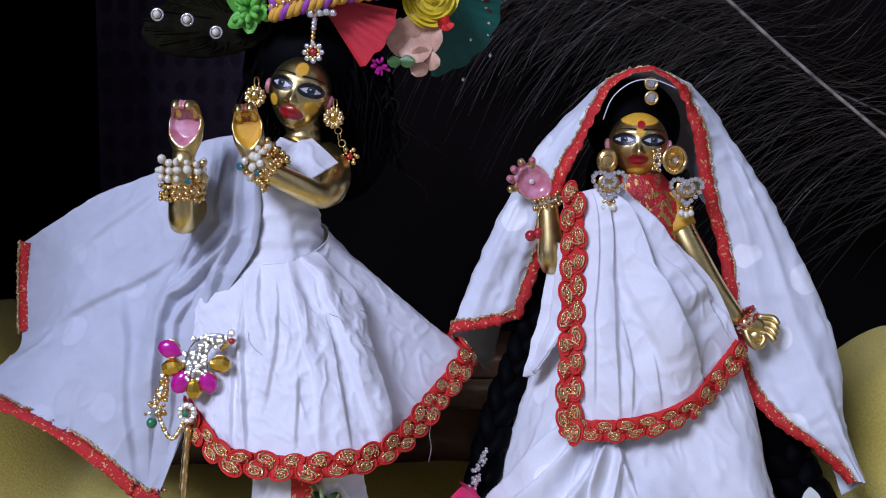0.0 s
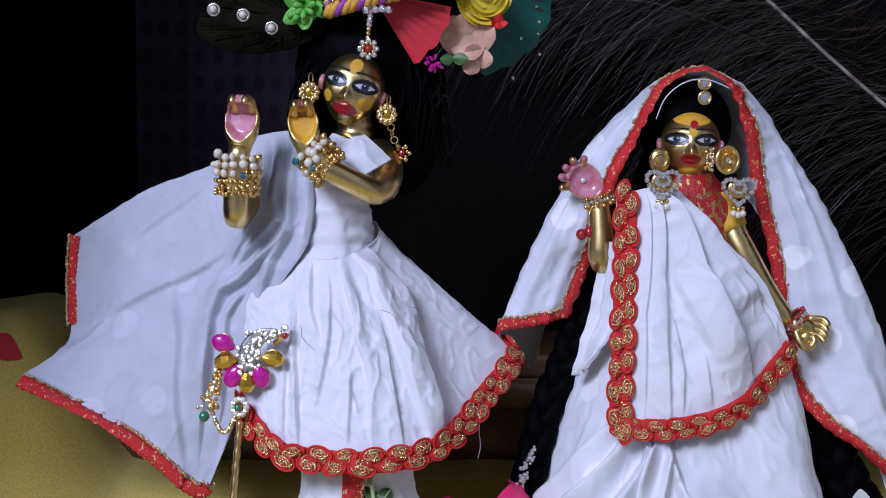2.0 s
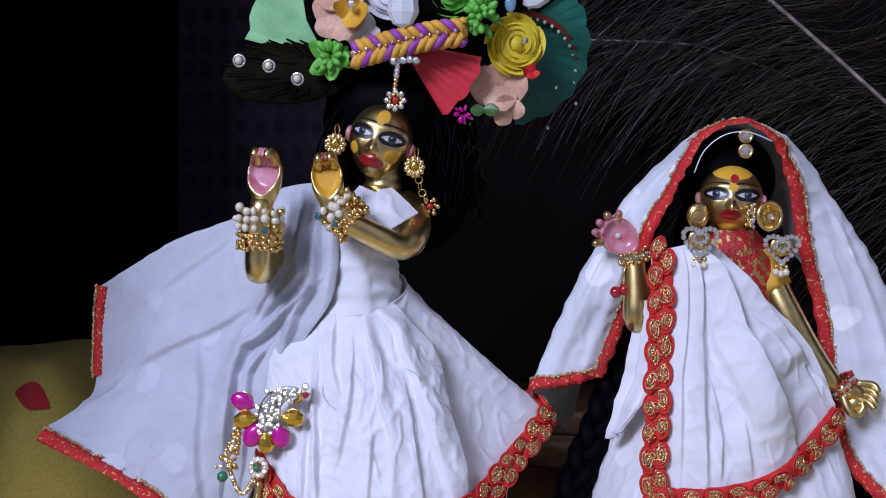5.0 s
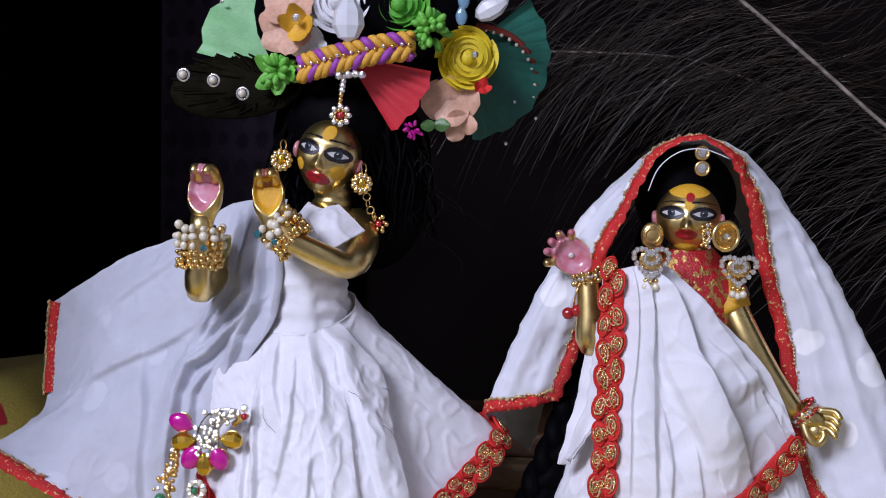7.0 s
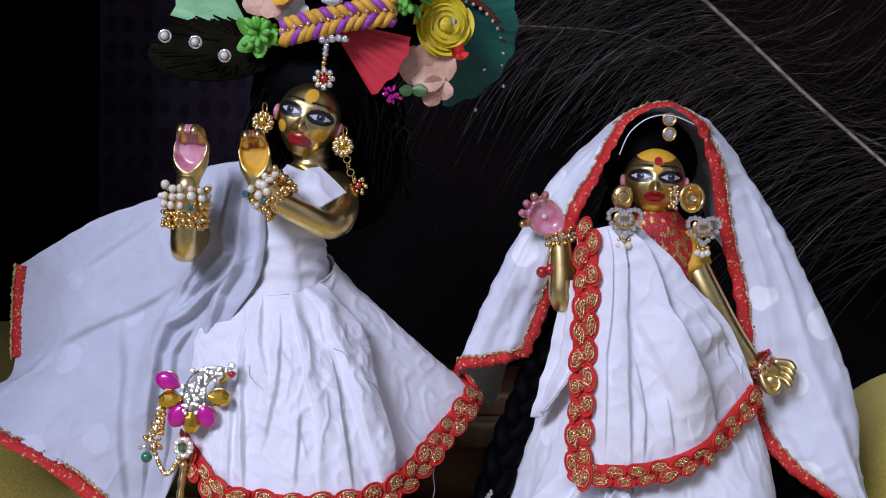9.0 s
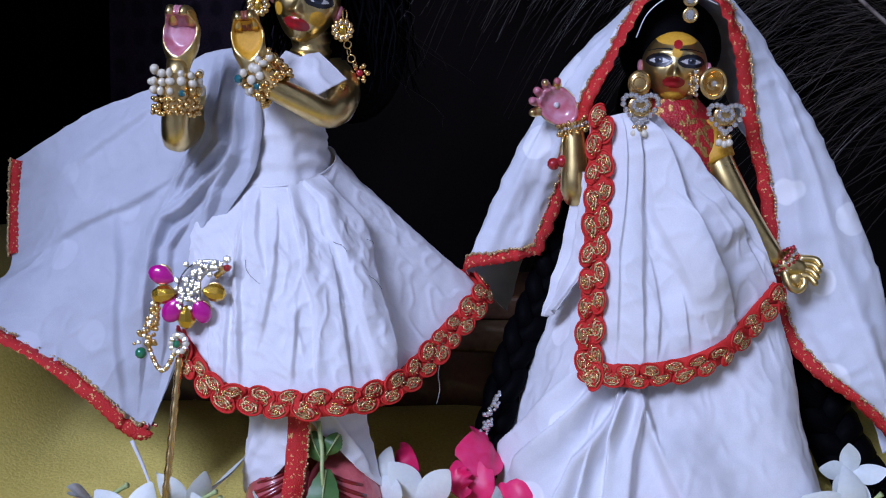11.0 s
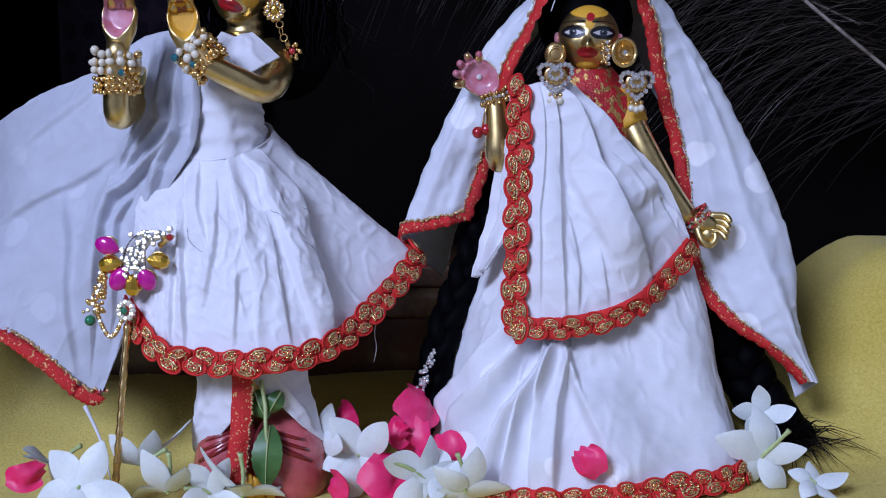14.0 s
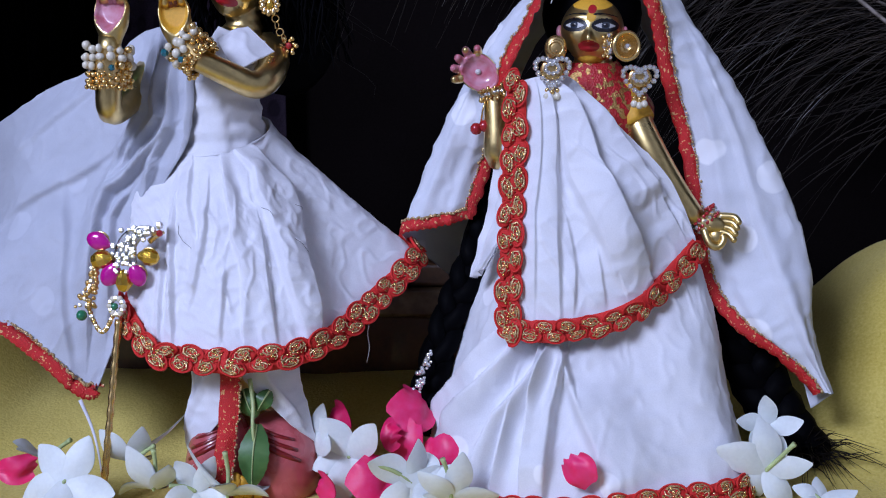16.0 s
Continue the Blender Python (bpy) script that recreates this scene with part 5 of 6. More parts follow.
# ---- the jewelled stick ----
def jewelled_stick():
    ob = thing("jewelled_stick", "slim gold stick topped with a jewelled peacock brooch", "stick", at=(-0.125, 0.553, 0.0))
    b = Build()
    top, foot = Vector((-0.1345, 0.573, 0.088)), Vector((-0.1405, 0.556, -0.004))
    n = 40
    b.tube([top.lerp(foot, i / n) for i in range(n + 1)], [0.0019 + 0.0003 * math.sin(i * 1.9) for i in range(n + 1)], n=8)
    part("shaft", b, GOLD, ob)
    y = 0.573
    body = [(-0.1310, y, 0.1165), (-0.1300, y, 0.1220), (-0.1285, y, 0.1280), (-0.1240, y, 0.1325), (-0.1185, y, 0.1342), (-0.1140, y, 0.1342)]
    rnd = random.Random(3)
    plate = Build()
    plate.tube([spline(body, i / 16) + Vector((0, 0.0016, 0)) for i in range(17)], [0.0072 * (1 - 0.045 * i) for i in range(17)], n=10, flat=0.18)
    part("brooch_plate", plate, SILVER, ob)
    for i in range(78):
        f = (i / 77) ** 1.25
        p = spline(body, f) + Vector((rnd.uniform(-1, 1), 0, rnd.uniform(-1, 1) * (0.6 if f < 0.2 else 1))) * 0.0072 * (1 - 0.72 * f)
        bead(ob, "rhinestone", SILVER_M, (p.x, y - 0.0006 - rnd.uniform(0, 0.0016), p.z), rnd.uniform(0.0011, 0.0016))
    beak = Build()
    beak.tube([(-0.1165, y, 0.1290), (-0.1120, y, 0.1325), (-0.1085, y, 0.1340)], [0.0016, 0.0015, 0.0008], n=6)
    part("beak", beak, GOLD, ob)
    bead(ob, "red_stone", RUBY_M, (-0.1105, y - 0.001, 0.1335), 0.0019)
    bead(ob, "crystal", SILVER_M, (-0.1108, y, 0.1375), 0.0022)
    bead(ob, "gold_bead", GOLD_M, (-0.1130, y - 0.001, 0.1335), 0.0017)
    for kind, x, z, s, a in (("magenta", -0.1430, 0.1290, 0.0050, 112), ("amber", -0.1420, 0.1195, 0.0048, 78), ("magenta", -0.1375, 0.1120, 0.0052, 32),
                             ("amber", -0.1310, 0.1085, 0.0046, 4), ("magenta", -0.1235, 0.1118, 0.0048, -22), ("amber", -0.1172, 0.1212, 0.0046, -82)):
        bead(ob, kind + "_stone", DROP[kind], (x, y - 0.0006, z), (s, s, s), turn3(0, a, 0))
        k = Build()
        k.ring((x, y + 0.001, z), s * 0.95, 0.0006, n=12, k=4)
        part("setting", k, GOLD, ob)
    for i in range(64):
        f = i / 63
        p = Vector((-0.1455, y, 0.1165)).lerp(Vector((-0.1515, y - 0.002, 0.094)), f) + Vector((rnd.uniform(-1, 1) * (0.0012 + 0.0050 * f), rnd.uniform(-0.0015, 0.0015), rnd.uniform(-0.001, 0.001)))
        bead(ob, "gold_bead", SILVER_M if i % 7 == 0 else GOLD_M, p, rnd.uniform(0.0009, 0.0016))
    for i in range(20):
        p = Vector((-0.1500, y - 0.002, 0.096)).lerp(Vector((-0.1370, y - 0.002, 0.090)), i / 19) + Vector((0, 0, -0.011 * math.sin(math.pi * i / 19)))
        bead(ob, "gold_bead", SILVER_M if i % 3 == 0 else GOLD_M, p, 0.0014)
    bead(ob, "green_bead", EMERALD_M, (-0.1530, y - 0.003, 0.0905), 0.0030)
    for i in range(12):
        a = 6.28 * i / 12
        bead(ob, "rhinestone", SILVER_M if i % 2 else PEARL_M, (-0.1345 + 0.0036 * math.cos(a), y - 0.002, 0.0955 + 0.0042 * math.sin(a)), 0.0018)
    bead(ob, "green_bead", EMERALD_M, (-0.1350, y - 0.0035, 0.0955), 0.0020)


jewelled_stick()



# ---- the veiled statue in a long white dress ----
def veiled_statue():
    b = Build()
    limb(b, [(0.112, 0.640, 0.0), (0.112, 0.640, 0.10), (0.112, 0.640, 0.16), (0.114, 0.640, 0.190), (0.112, 0.636, 0.208)], [0.03, 0.028, 0.022, 0.025, 0.013], 16)
    b.tube([(0.111, 0.632, 0.200 + 0.027 * i / 10) for i in range(11)], [0.0105 + 0.0006 * math.sin(i * 2) for i in range(11)], n=16)
    head(b, (0.1100, 0.6255, 0.2364), (0.0168, 0.0165, 0.0180), (-3, 2, -8),
         ((0.05, 0.56, 0.13, 0.14, 3), (0.04, 0.34, 0.15, 0.16, 4), (0.0, 0.76, 0.62, 0.24, 4), (0.0, -0.90, 0.55, 0.16, 4), (-0.72, -0.05, 0.12, 0.22, 0)), (0.0, -0.50, 0.38, 0.15))
    b.tube([(0.1120, 0.6345 + 0.001 * math.sin(i), 0.2035 + 0.0022 * i) for i in range(8)], [0.0125, 0.0120, 0.0117, 0.0114, 0.0112, 0.0110, 0.0110, 0.0108], n=18, mi=4)
    limb(b, [(0.086, 0.640, 0.196), (0.072, 0.632, 0.178), (0.0610, 0.618, 0.1705), (0.0600, 0.618, 0.186), (0.0585, 0.620, 0.206)], [0.0080, 0.0076, 0.0072, 0.0068, 0.0054])
    open_palm(b, (0.0600, 0.619, 0.2080), (-0.80, 0.04, 0.60), (-0.10, -1, 0.12), 0.0275, 0.0096, 5)
    limb(b, [(0.130, 0.632, 0.204), (0.1345, 0.625, 0.189), (0.1425, 0.620, 0.172), (0.153, 0.6195, 0.1545), (0.1660, 0.618, 0.1370)], [0.0092, 0.0082, 0.0080, 0.0074, 0.0060])
    b.tube([spline([(0.1265, 0.6300, 0.2065), (0.1300, 0.6270, 0.1975), (0.1350, 0.6235, 0.1880)], j / 8) for j in range(9)], [0.0096 + 0.0003 * math.sin(2.2 * j) for j in range(9)], n=16, mi=4)
    hanging_palm(b, (0.1665, 0.6165, 0.1365))
    whole("veiled_statue", b, FEATURES, "polished brass statue with outstretched arms and painted face", "statue")


veiled_statue()


def brocade_blouse():
    def loop(cx, cy, cz, rx, ry, dip):
        return [(cx + rx * math.cos(a), cy + ry * math.sin(a), cz + dip * math.sin(a)) for a in (2 * math.pi * i / 12 for i in range(12))]
    rows = [loop(0.113, 0.640, 0.160, 0.027, 0.026, 0), loop(0.114, 0.640, 0.182, 0.029, 0.027, 0), loop(0.113, 0.638, 0.200, 0.030, 0.025, 0),
            loop(0.111, 0.635, 0.212, 0.0205, 0.0195, 0.001), loop(0.1100, 0.633, 0.2215, 0.0135, 0.0140, 0.002)]
    c = Cloth(rows, None, closed=True, wrinkle=0.0006, seed=21)
    c.flip = -1 if c.raw_normal(0.75, 0.5).y > 0 else 1
    ob = thing("brocade_blouse", "red blouse with gold brocade pattern", "blouse", at=(0.113, 0.64, 0.19))
    part("blouse_cloth", c.build(72, 30), BLOUSE, ob)


brocade_blouse()

LONGHEM = [(0.020, 0.610, -0.002), (0.038, 0.574, -0.005), (0.064, 0.556, -0.008), (0.104, 0.548, -0.005), (0.148, 0.552, 0.000), (0.187, 0.570, 0.0015),
           (0.193, 0.606, 0.0040), (0.180, 0.655, 0.006), (0.112, 0.700, 0.002), (0.045, 0.685, -0.002), (0.018, 0.648, -0.003)]


def long_skirt():
    cx, cy = 0.111, 0.638
    angles = [math.degrees(math.atan2(p[1] - cy, p[0] - cx)) % 360 for p in LONGHEM]
    rows = skirt_rows(LONGHEM, (cx, cy, 0.168), 0.036, 0.032, angles, 0.0, lambda a: 0.007 if a > 325 or a < 30 else (-0.013 if 225 < a < 300 else (-0.004 if a > 190 else 0.001)))
    tucks = ((((0.140, 0.45), (0.089, 0.66), (0.030, 0.84)), 0.0100, 0.0075, -1),
             (((0.182, 0.45), (0.178, 0.56), (0.131, 0.72), (0.120, 0.92)), 0.0110, 0.0085, -1),
             (((0.207, 0.45), (0.186, 0.63), (0.194, 0.76), (0.207, 0.93)), 0.0100, 0.0075, -1),
             (((0.241, 0.52), (0.228, 0.68), (0.232, 0.92)), 0.0070, 0.0065, 1),
             (((0.250, 0.60), (0.291, 0.79), (0.310, 0.95)), 0.0240, 0.0060, -1),
             (((0.220, 0.45), (0.258, 0.62)), 0.0060, 0.0040, 1),
             (((0.102, 0.45), (0.034, 0.66), (-0.033, 0.84)), 0.0130, 0.0065, -1),
             (((0.152, 0.70), (0.161, 0.93)), 0.0060, 0.0040, -1),
             (((0.420, 0.50), (0.450, 0.92)), 0.0160, 0.0020, 0))

    def fold(u, v):
        if u > 0.8:
            u -= 1.0
        su = 0.22 + 0.28 * v
        h = 1.45 * sum(crease(u, v, *q, su, 0.17) for q in tucks)
        k = abs(noise.noise((u * 22 + 2 * v, v * 9, 3.3)))
        h += 0.0006 * max(0.0, 0.2 - k) / 0.2
        return h * (1 - 0.7 * smooth(0.90, 0.98, v)) + 0.0009 * noise.noise((u * 16, v * 5, 6)) + 0.0004 * noise.noise((u * 42, v * 14, 6))

    c = Cloth(rows, fold, closed=True, wrinkle=0.0004, seed=17)
    c.flip = -1 if c.raw_normal(0.29, 0.5).y > 0 else 1
    ob = thing("long_white_skirt", "long white cotton skirt with red rosette hem", "skirt", at=(0.111, 0.63, 0.08))
    part("skirt_cloth", c.build(520, 90), SKIRTCLOTH, ob)
    rosette_border(c, lambda t: (0.11 + 0.43 * t, 0.952), ob)


long_skirt()


def sari_panel():
    rows = [[(0.0655, 0.600, 0.2080), (0.076, 0.5985, 0.2110), (0.086, 0.600, 0.2130), (0.0965, 0.606, 0.2125)],
            [(0.0650, 0.595, 0.170), (0.083, 0.594, 0.173), (0.104, 0.600, 0.180), (0.1275, 0.610, 0.1840)],
            [(0.0650, 0.590, 0.125), (0.090, 0.586, 0.127), (0.124, 0.591, 0.141), (0.1535, 0.610, 0.1560)],
            [(0.0645, 0.585, 0.0815), (0.094, 0.581, 0.0795), (0.133, 0.588, 0.0885), (0.1670, 0.612, 0.1195)]]
    tucks = ((((0.540, 0.02), (0.540, 0.15), (0.424, 0.41), (0.360, 0.64), (0.338, 0.90)), 0.0085, 0.0034, 1),
             (((0.460, 0.03), (0.410, 0.16), (0.252, 0.53), (0.209, 0.90)), 0.0050, 0.0014, 1),
             (((0.540, 0.24), (0.504, 0.45), (0.540, 0.61), (0.604, 0.80)), 0.0100, 0.0030, -1),
             (((0.500, 0.34), (0.460, 0.55), (0.460, 0.80)), 0.0080, -0.0030, 0),
             (((0.700, 0.02), (0.741, 0.16), (0.662, 0.44), (0.676, 0.66), (0.740, 0.84)), 0.0110, 0.0068, 1),
             (((0.957, 0.08), (0.871, 0.38), (0.863, 0.54), (0.895, 0.68)), 0.0140, 0.0062, 1),
             (((0.790, 0.48), (0.840, 0.80)), 0.0110, -0.0034, 0),
             (((0.424, 0.58), (0.432, 0.75), (0.396, 0.92)), 0.0060, 0.0020, 1),
             (((0.532, 0.72), (0.540, 0.90)), 0.0060, 0.0016, 1))

    def fold(u, v):
        su = 0.035 + 0.075 * v
        h = 1.35 * sum(crease(u, v, *q, su, 0.13) for q in tucks)
        k = abs(noise.noise((u * 7 - 3 * v, v * 4, 5.5)))
        h += 0.0008 * max(0.0, 0.14 - k) / 0.14 * smooth(0.2, 0.5, v)
        return h * (1 - 0.65 * smooth(0.80, 0.95, v)) + 0.0012 * noise.noise((u * 5, v * 4, 2))

    c = Cloth(rows, fold, wrinkle=0.0004, seed=31)
    c.flip = -1 if c.raw_normal(0.5, 0.5).y > 0 else 1
    ob = thing("white_sari_panel", "white cotton drape over one shoulder with rosette border", "sari", at=(0.11, 0.6, 0.15))
    part("drape_cloth", c.build(240, 140), WHITE, ob)
    rosette_border(c, lambda t: (0.21 - 0.145 * min(1, t * 1.2) ** 0.55, 0.01 + 0.985 * t), ob)
    rosette_border(c, lambda t: (0.07 + 0.93 * t, 0.955 - 0.01 * t), ob, scale=0.78)
    # hanging gathers beside the border
    t = Cloth([[(0.0625, 0.617, 0.180), (0.0655, 0.610, 0.182), (0.070, 0.604, 0.182)],
               [(0.0560, 0.622, 0.138), (0.061, 0.610, 0.138), (0.068, 0.602, 0.138)],
               [(0.0470, 0.621, 0.1045), (0.0490, 0.618, 0.1055), (0.0530, 0.613, 0.110)]],
              lambda u, v: 0.002 * math.sin(u * 14 + 2 * v), wrinkle=0.0008, seed=32)
    t.flip = -1 if t.raw_normal(0.5, 0.5).y > 0 else 1
    part("gathered_cloth", t.build(30, 40), WHITE, ob)


sari_panel()


def veil():
    front = [(0.043, 0.645, 0.1350), (0.056, 0.640, 0.172), (0.060, 0.626, 0.195), (0.0665, 0.613, 0.220), (0.079, 0.612, 0.2445), (0.0925, 0.613, 0.2695),
             (0.113, 0.613, 0.2765), (0.1315, 0.615, 0.266), (0.1425, 0.621, 0.242), (0.149, 0.627, 0.215), (0.163, 0.633, 0.167), (0.173, 0.628, 0.105),
             (0.191, 0.620, 0.0795), (0.212, 0.615, 0.0660), (0.2320, 0.612, 0.0470)]
    outer = [(0.005, 0.650, 0.124), (0.014, 0.650, 0.150), (0.0295, 0.650, 0.1855), (0.0460, 0.650, 0.2190), (0.0645, 0.648, 0.2450), (0.091, 0.642, 0.2700),
             (0.115, 0.636, 0.2775), (0.142, 0.638, 0.2655), (0.163, 0.640, 0.243), (0.180, 0.640, 0.217), (0.200, 0.638, 0.183), (0.217, 0.633, 0.150),
             (0.2275, 0.628, 0.113), (0.2300, 0.622, 0.078), (0.2385, 0.612, 0.0455)]
    mid, back = [], []
    for i, (p, q) in enumerate(zip(front, outer)):
        p, q = Vector(p), Vector(q)
        low = smooth(9, 13, i)
        mid.append(p.lerp(q, 0.55) + Vector((0, -0.006 - 0.004 * low * (i < 14), 0.0012)))
        k = 0.22 if q.z < 0.2 else 0.30
        back.append(Vector((q.x + (0.115 - q.x) * k * (1 - 0.75 * low), q.y + 0.05 - 0.035 * low, q.z - 0.012 - 0.02 * (i < 2))))
    lines = (((0.30, 0.35), (0.04, 0.45), 0.06, 0.0028), ((0.62, 0.42), (0.93, 0.35), 0.05, 0.0036), ((0.66, 0.25), (0.90, 0.12), 0.05, 0.0030), ((0.25, 0.15), (0.05, 0.2), 0.05, 0.0022))

    def fold(u, v):
        return (sum(ridge(u, v, *q) for q in lines) + 0.0022 * noise.noise((u * 11, v * 3, 7)) + 0.003 * max(0, u - 0.82) * math.sin(40 * v)) * smooth(0.0, 0.12, v) * (1 - smooth(0.6, 0.7, v))

    c = Cloth([front, mid, outer, back], fold, wrinkle=0.0007, seed=41)
    c.flip = -1 if c.raw_normal(0.7, 0.3).y > 0 else 1
    ob = thing("white_veil", "white dotted cotton veil over the head with red trim", "veil", at=(0.115, 0.63, 0.18))
    part("veil_cloth", c.build(220, 50), VEIL, ob)
    ribbon_border(c, lambda t: (t, 0.018), ob, 0.0072, 1 if c.flip > 0 else -1, 210)
    ribbon_border(c, lambda t: (0.008, t * 0.66), ob, 0.0066, -1, 50)
    s = Build()
    s.tube([spline([(0.088, 0.611, 0.250), (0.093, 0.610, 0.262), (0.103, 0.609, 0.270), (0.115, 0.609, 0.2715), (0.128, 0.611, 0.267)], i / 24) for i in range(25)], 0.0003, n=5)
    part("loose_thread", s, WHITE, ob)


veil()


def veiled_hair():
    b = Build()
    b.ball((0.1105, 0.645, 0.247), (0.0270, 0.023, 0.0270), seg=24, rings=14)
    b.ball((0.110, 0.650, 0.215), (0.0265, 0.018, 0.030), seg=20, rings=12)
    whole("black_hair", b, HAIR, "smooth black hair parted under the veil", "hair")


veiled_hair()


def braid(label, pts, r0, r1, n, tail):
    ob = thing("hair_braid", label, "braid", group="hair braids", at=pts[-1])
    for strand in range(3):
        path, rad = [], []
        for i in range(n * 6 + 1):
            f = i / (n * 6)
            p = spline(pts, f)
            r = r0 + (r1 - r0) * f
            a = f * n * 3.14 + strand * 2.094
            path.append(p + Vector((r * 0.75 * math.sin(a), r * 0.5 * math.sin(2 * a), 0)))
            rad.append(r * 0.72)
        b = Build()
        b.tube(path, rad, n=8)
        part("strand", b, HAIR, ob)
    if tail:
        rnd, t = random.Random(7), Build()
        e = Vector(pts[-1])
        for _ in range(70):
            d = Vector((rnd.uniform(-0.2, 1.0), rnd.uniform(-0.7, 0.3), rnd.uniform(-0.25, 0.9)))
            d *= rnd.uniform(0.02, 0.05) / d.length
            d.z *= 0.6
            q = e + d + Vector((0, 0, -0.010))
            q.z = max(q.z, plush_height(q.x, q.y) + 0.001)
            t.tube([e + Vector((rnd.uniform(-1, 1), rnd.uniform(-1, 1), rnd.uniform(-1, 1))) * 0.006, e + d * 0.6, q], [0.0005, 0.0003, 0.00008], n=3, cap=False)
        part("tail_hair", t, FUR, ob, kind="stuff")
    return ob


left_braid = braid("long black plait with silver beads at its end", [(0.066, 0.662, 0.185), (0.060, 0.660, 0.155), (0.049, 0.652, 0.116), (0.033, 0.641, 0.079), (0.021, 0.624, 0.036), (0.020, 0.618, 0.020)], 0.0088, 0.0068, 9, False)
srnd = random.Random(12)
for i in range(60):
    f = i / 59
    bead(left_braid, "silver_bead", SILVER_M, (0.0245 - 0.0125 * f + srnd.uniform(-0.0035, 0.0030) * (0.3 + f), 0.614 + srnd.uniform(-0.002, 0.001), 0.064 - 0.034 * f + srnd.uniform(-0.002, 0.002)), srnd.uniform(0.0008, 0.0014))
braid("thick black plait ending in a loose tuft", [(0.170, 0.662, 0.130), (0.180, 0.655, 0.098), (0.196, 0.648, 0.066), (0.213, 0.638, 0.032), (0.228, 0.622, 0.010)], 0.0135, 0.0115, 7, True)


def veiled_jewels():
    for side, c in ((-1, (0.0890, 0.5925, 0.2155)), (1, (0.1340, 0.6085, 0.2115))):
        ob = thing("heart_earring", "heart-shaped rhinestone earring with hanging pearls", "earring", group="heart earrings", at=c)
        if side < 0:
            k = Build()
            k.ball((0.0908, 0.6130, 0.2272), (0.0060, 0.0025, 0.0070), seg=14, rings=7)
            k.ring((0.0908, 0.6110, 0.2272), 0.0038, 0.0009, n=14, k=5)
            part("gold_stud", k, GOLD, ob)
        plate = Build()
        plate.ball((c[0], c[1] + 0.0012, c[2] + 0.0005), (0.0062, 0.0010, 0.0054), seg=14, rings=6)
        part("plate", plate, GOLD, ob)
        for i in range(26):
            a = 6.28 * i / 26
            x, z = 0.0086 * math.sin(a) ** 3, 0.0084 * (0.81 * math.cos(a) - 0.31 * math.cos(2 * a) - 0.12 * math.cos(3 * a))
            bead(ob, "rhinestone", SILVER_M, (c[0] + x, c[1] - 0.0006, c[2] + z), 0.0015)
        for i in range(9):
            a = 6.28 * i / 9
            bead(ob, "rhinestone", SILVER_M, (c[0] + 0.0034 * math.cos(a), c[1] - 0.001, c[2] + 0.001 + 0.0026 * math.sin(a)), 0.0013)
        for i in (-1, 0, 1):
            bead(ob, "gold_bead", GOLD_M, (c[0] + i * 0.0026, c[1], c[2] - 0.0100 - 0.0008 * (i == 0)), 0.0013)
            bead(ob, "pearl", PEARL_M, (c[0] + i * 0.0026, c[1], c[2] - 0.0130 - 0.0008 * (i == 0)), 0.0020)
    ob = thing("nose_ring", "large gold nose ring with bead cluster", "nose ring", at=(0.128, 0.612, 0.2265))
    r = Build()
    c = Vector((0.1268, 0.6060, 0.2280))
    rot = turn3(0, 0, 22)
    r.ring(c, 0.0070, 0.0011, rot, n=26, k=7)
    prof = [(0.0062, 0.001), (0.0050, 0.0035), (0.0026, 0.0052), (0.0002, 0.0056)]
    r.grid([[c + rot @ Vector((q * math.cos(a), d, q * math.sin(a))) for q, d in prof] for a in (6.283 * i / 24 for i in range(24))], wrap=True)
    part("ring", r, GOLD, ob)
    bead(ob, "crystal", SILVER_M, c + Vector((0.0005, 0.001, -0.0002)), 0.0017)
    rnd = random.Random(6)
    for i in range(26):
        bead(ob, "gold_bead" if i % 3 else "rhinestone", GOLD_M if i % 3 else SILVER_M, (0.1175 + rnd.uniform(-0.0024, 0.0022), 0.6075 + rnd.uniform(-0.001, 0.001), 0.2280 - 0.0058 + 0.0116 * i / 25), 0.0012)
    ob = thing("parting_pendant", "crystal parting pendant on the black hair", "pendant", at=(0.115, 0.613, 0.265))
    for z, y in ((0.2700, 0.6160), (0.2620, 0.6150)):
        bead(ob, "crystal", SILVER_M, (0.1152, y, z), (0.0030, 0.0015, 0.0030))
        k = Build()
        k.ring((0.1152, y, z), 0.0033, 0.0007, n=16, k=5)
        part("setting", k, GOLD, ob)


veiled_jewels()
bracelet("gold beaded bracelet on the brass wrist", (0.0595, 0.6205, 0.2045), (-0.30, 0, 0.95), 0.0076, [(-0.002, "gold", 0.0015), (0.0006, "silver", 0.0011), (0.003, "gold", 0.0015)], 5)
bracelet("red and white beaded bracelet", (0.1705, 0.6185, 0.1385), (0.62, -0.05, -0.70), 0.0066, [(-0.0022, "red", 0.0013), (0.0, "silver", 0.0014), (0.0024, "red", 0.0014), (0.0044, "pearl", 0.0011)], 6)


def tassel():
    ob = thing("red_bead_tassel", "two shiny red beads hanging from the bracelet", "tassel", at=(0.0555, 0.621, 0.192))
    for x, z in ((0.0490, 0.1855), (0.0535, 0.1870)):
        bead(ob, "red_bead", RUBY_M, (x, 0.6165, z), 0.0034)
    b = Build()
    b.tube([(0.0545, 0.6150, 0.2020), (0.0525, 0.6150, 0.1950), (0.0515, 0.6165, 0.1875)], 0.0005, n=5)
    part("cord", b, GOLD, ob)


tassel()


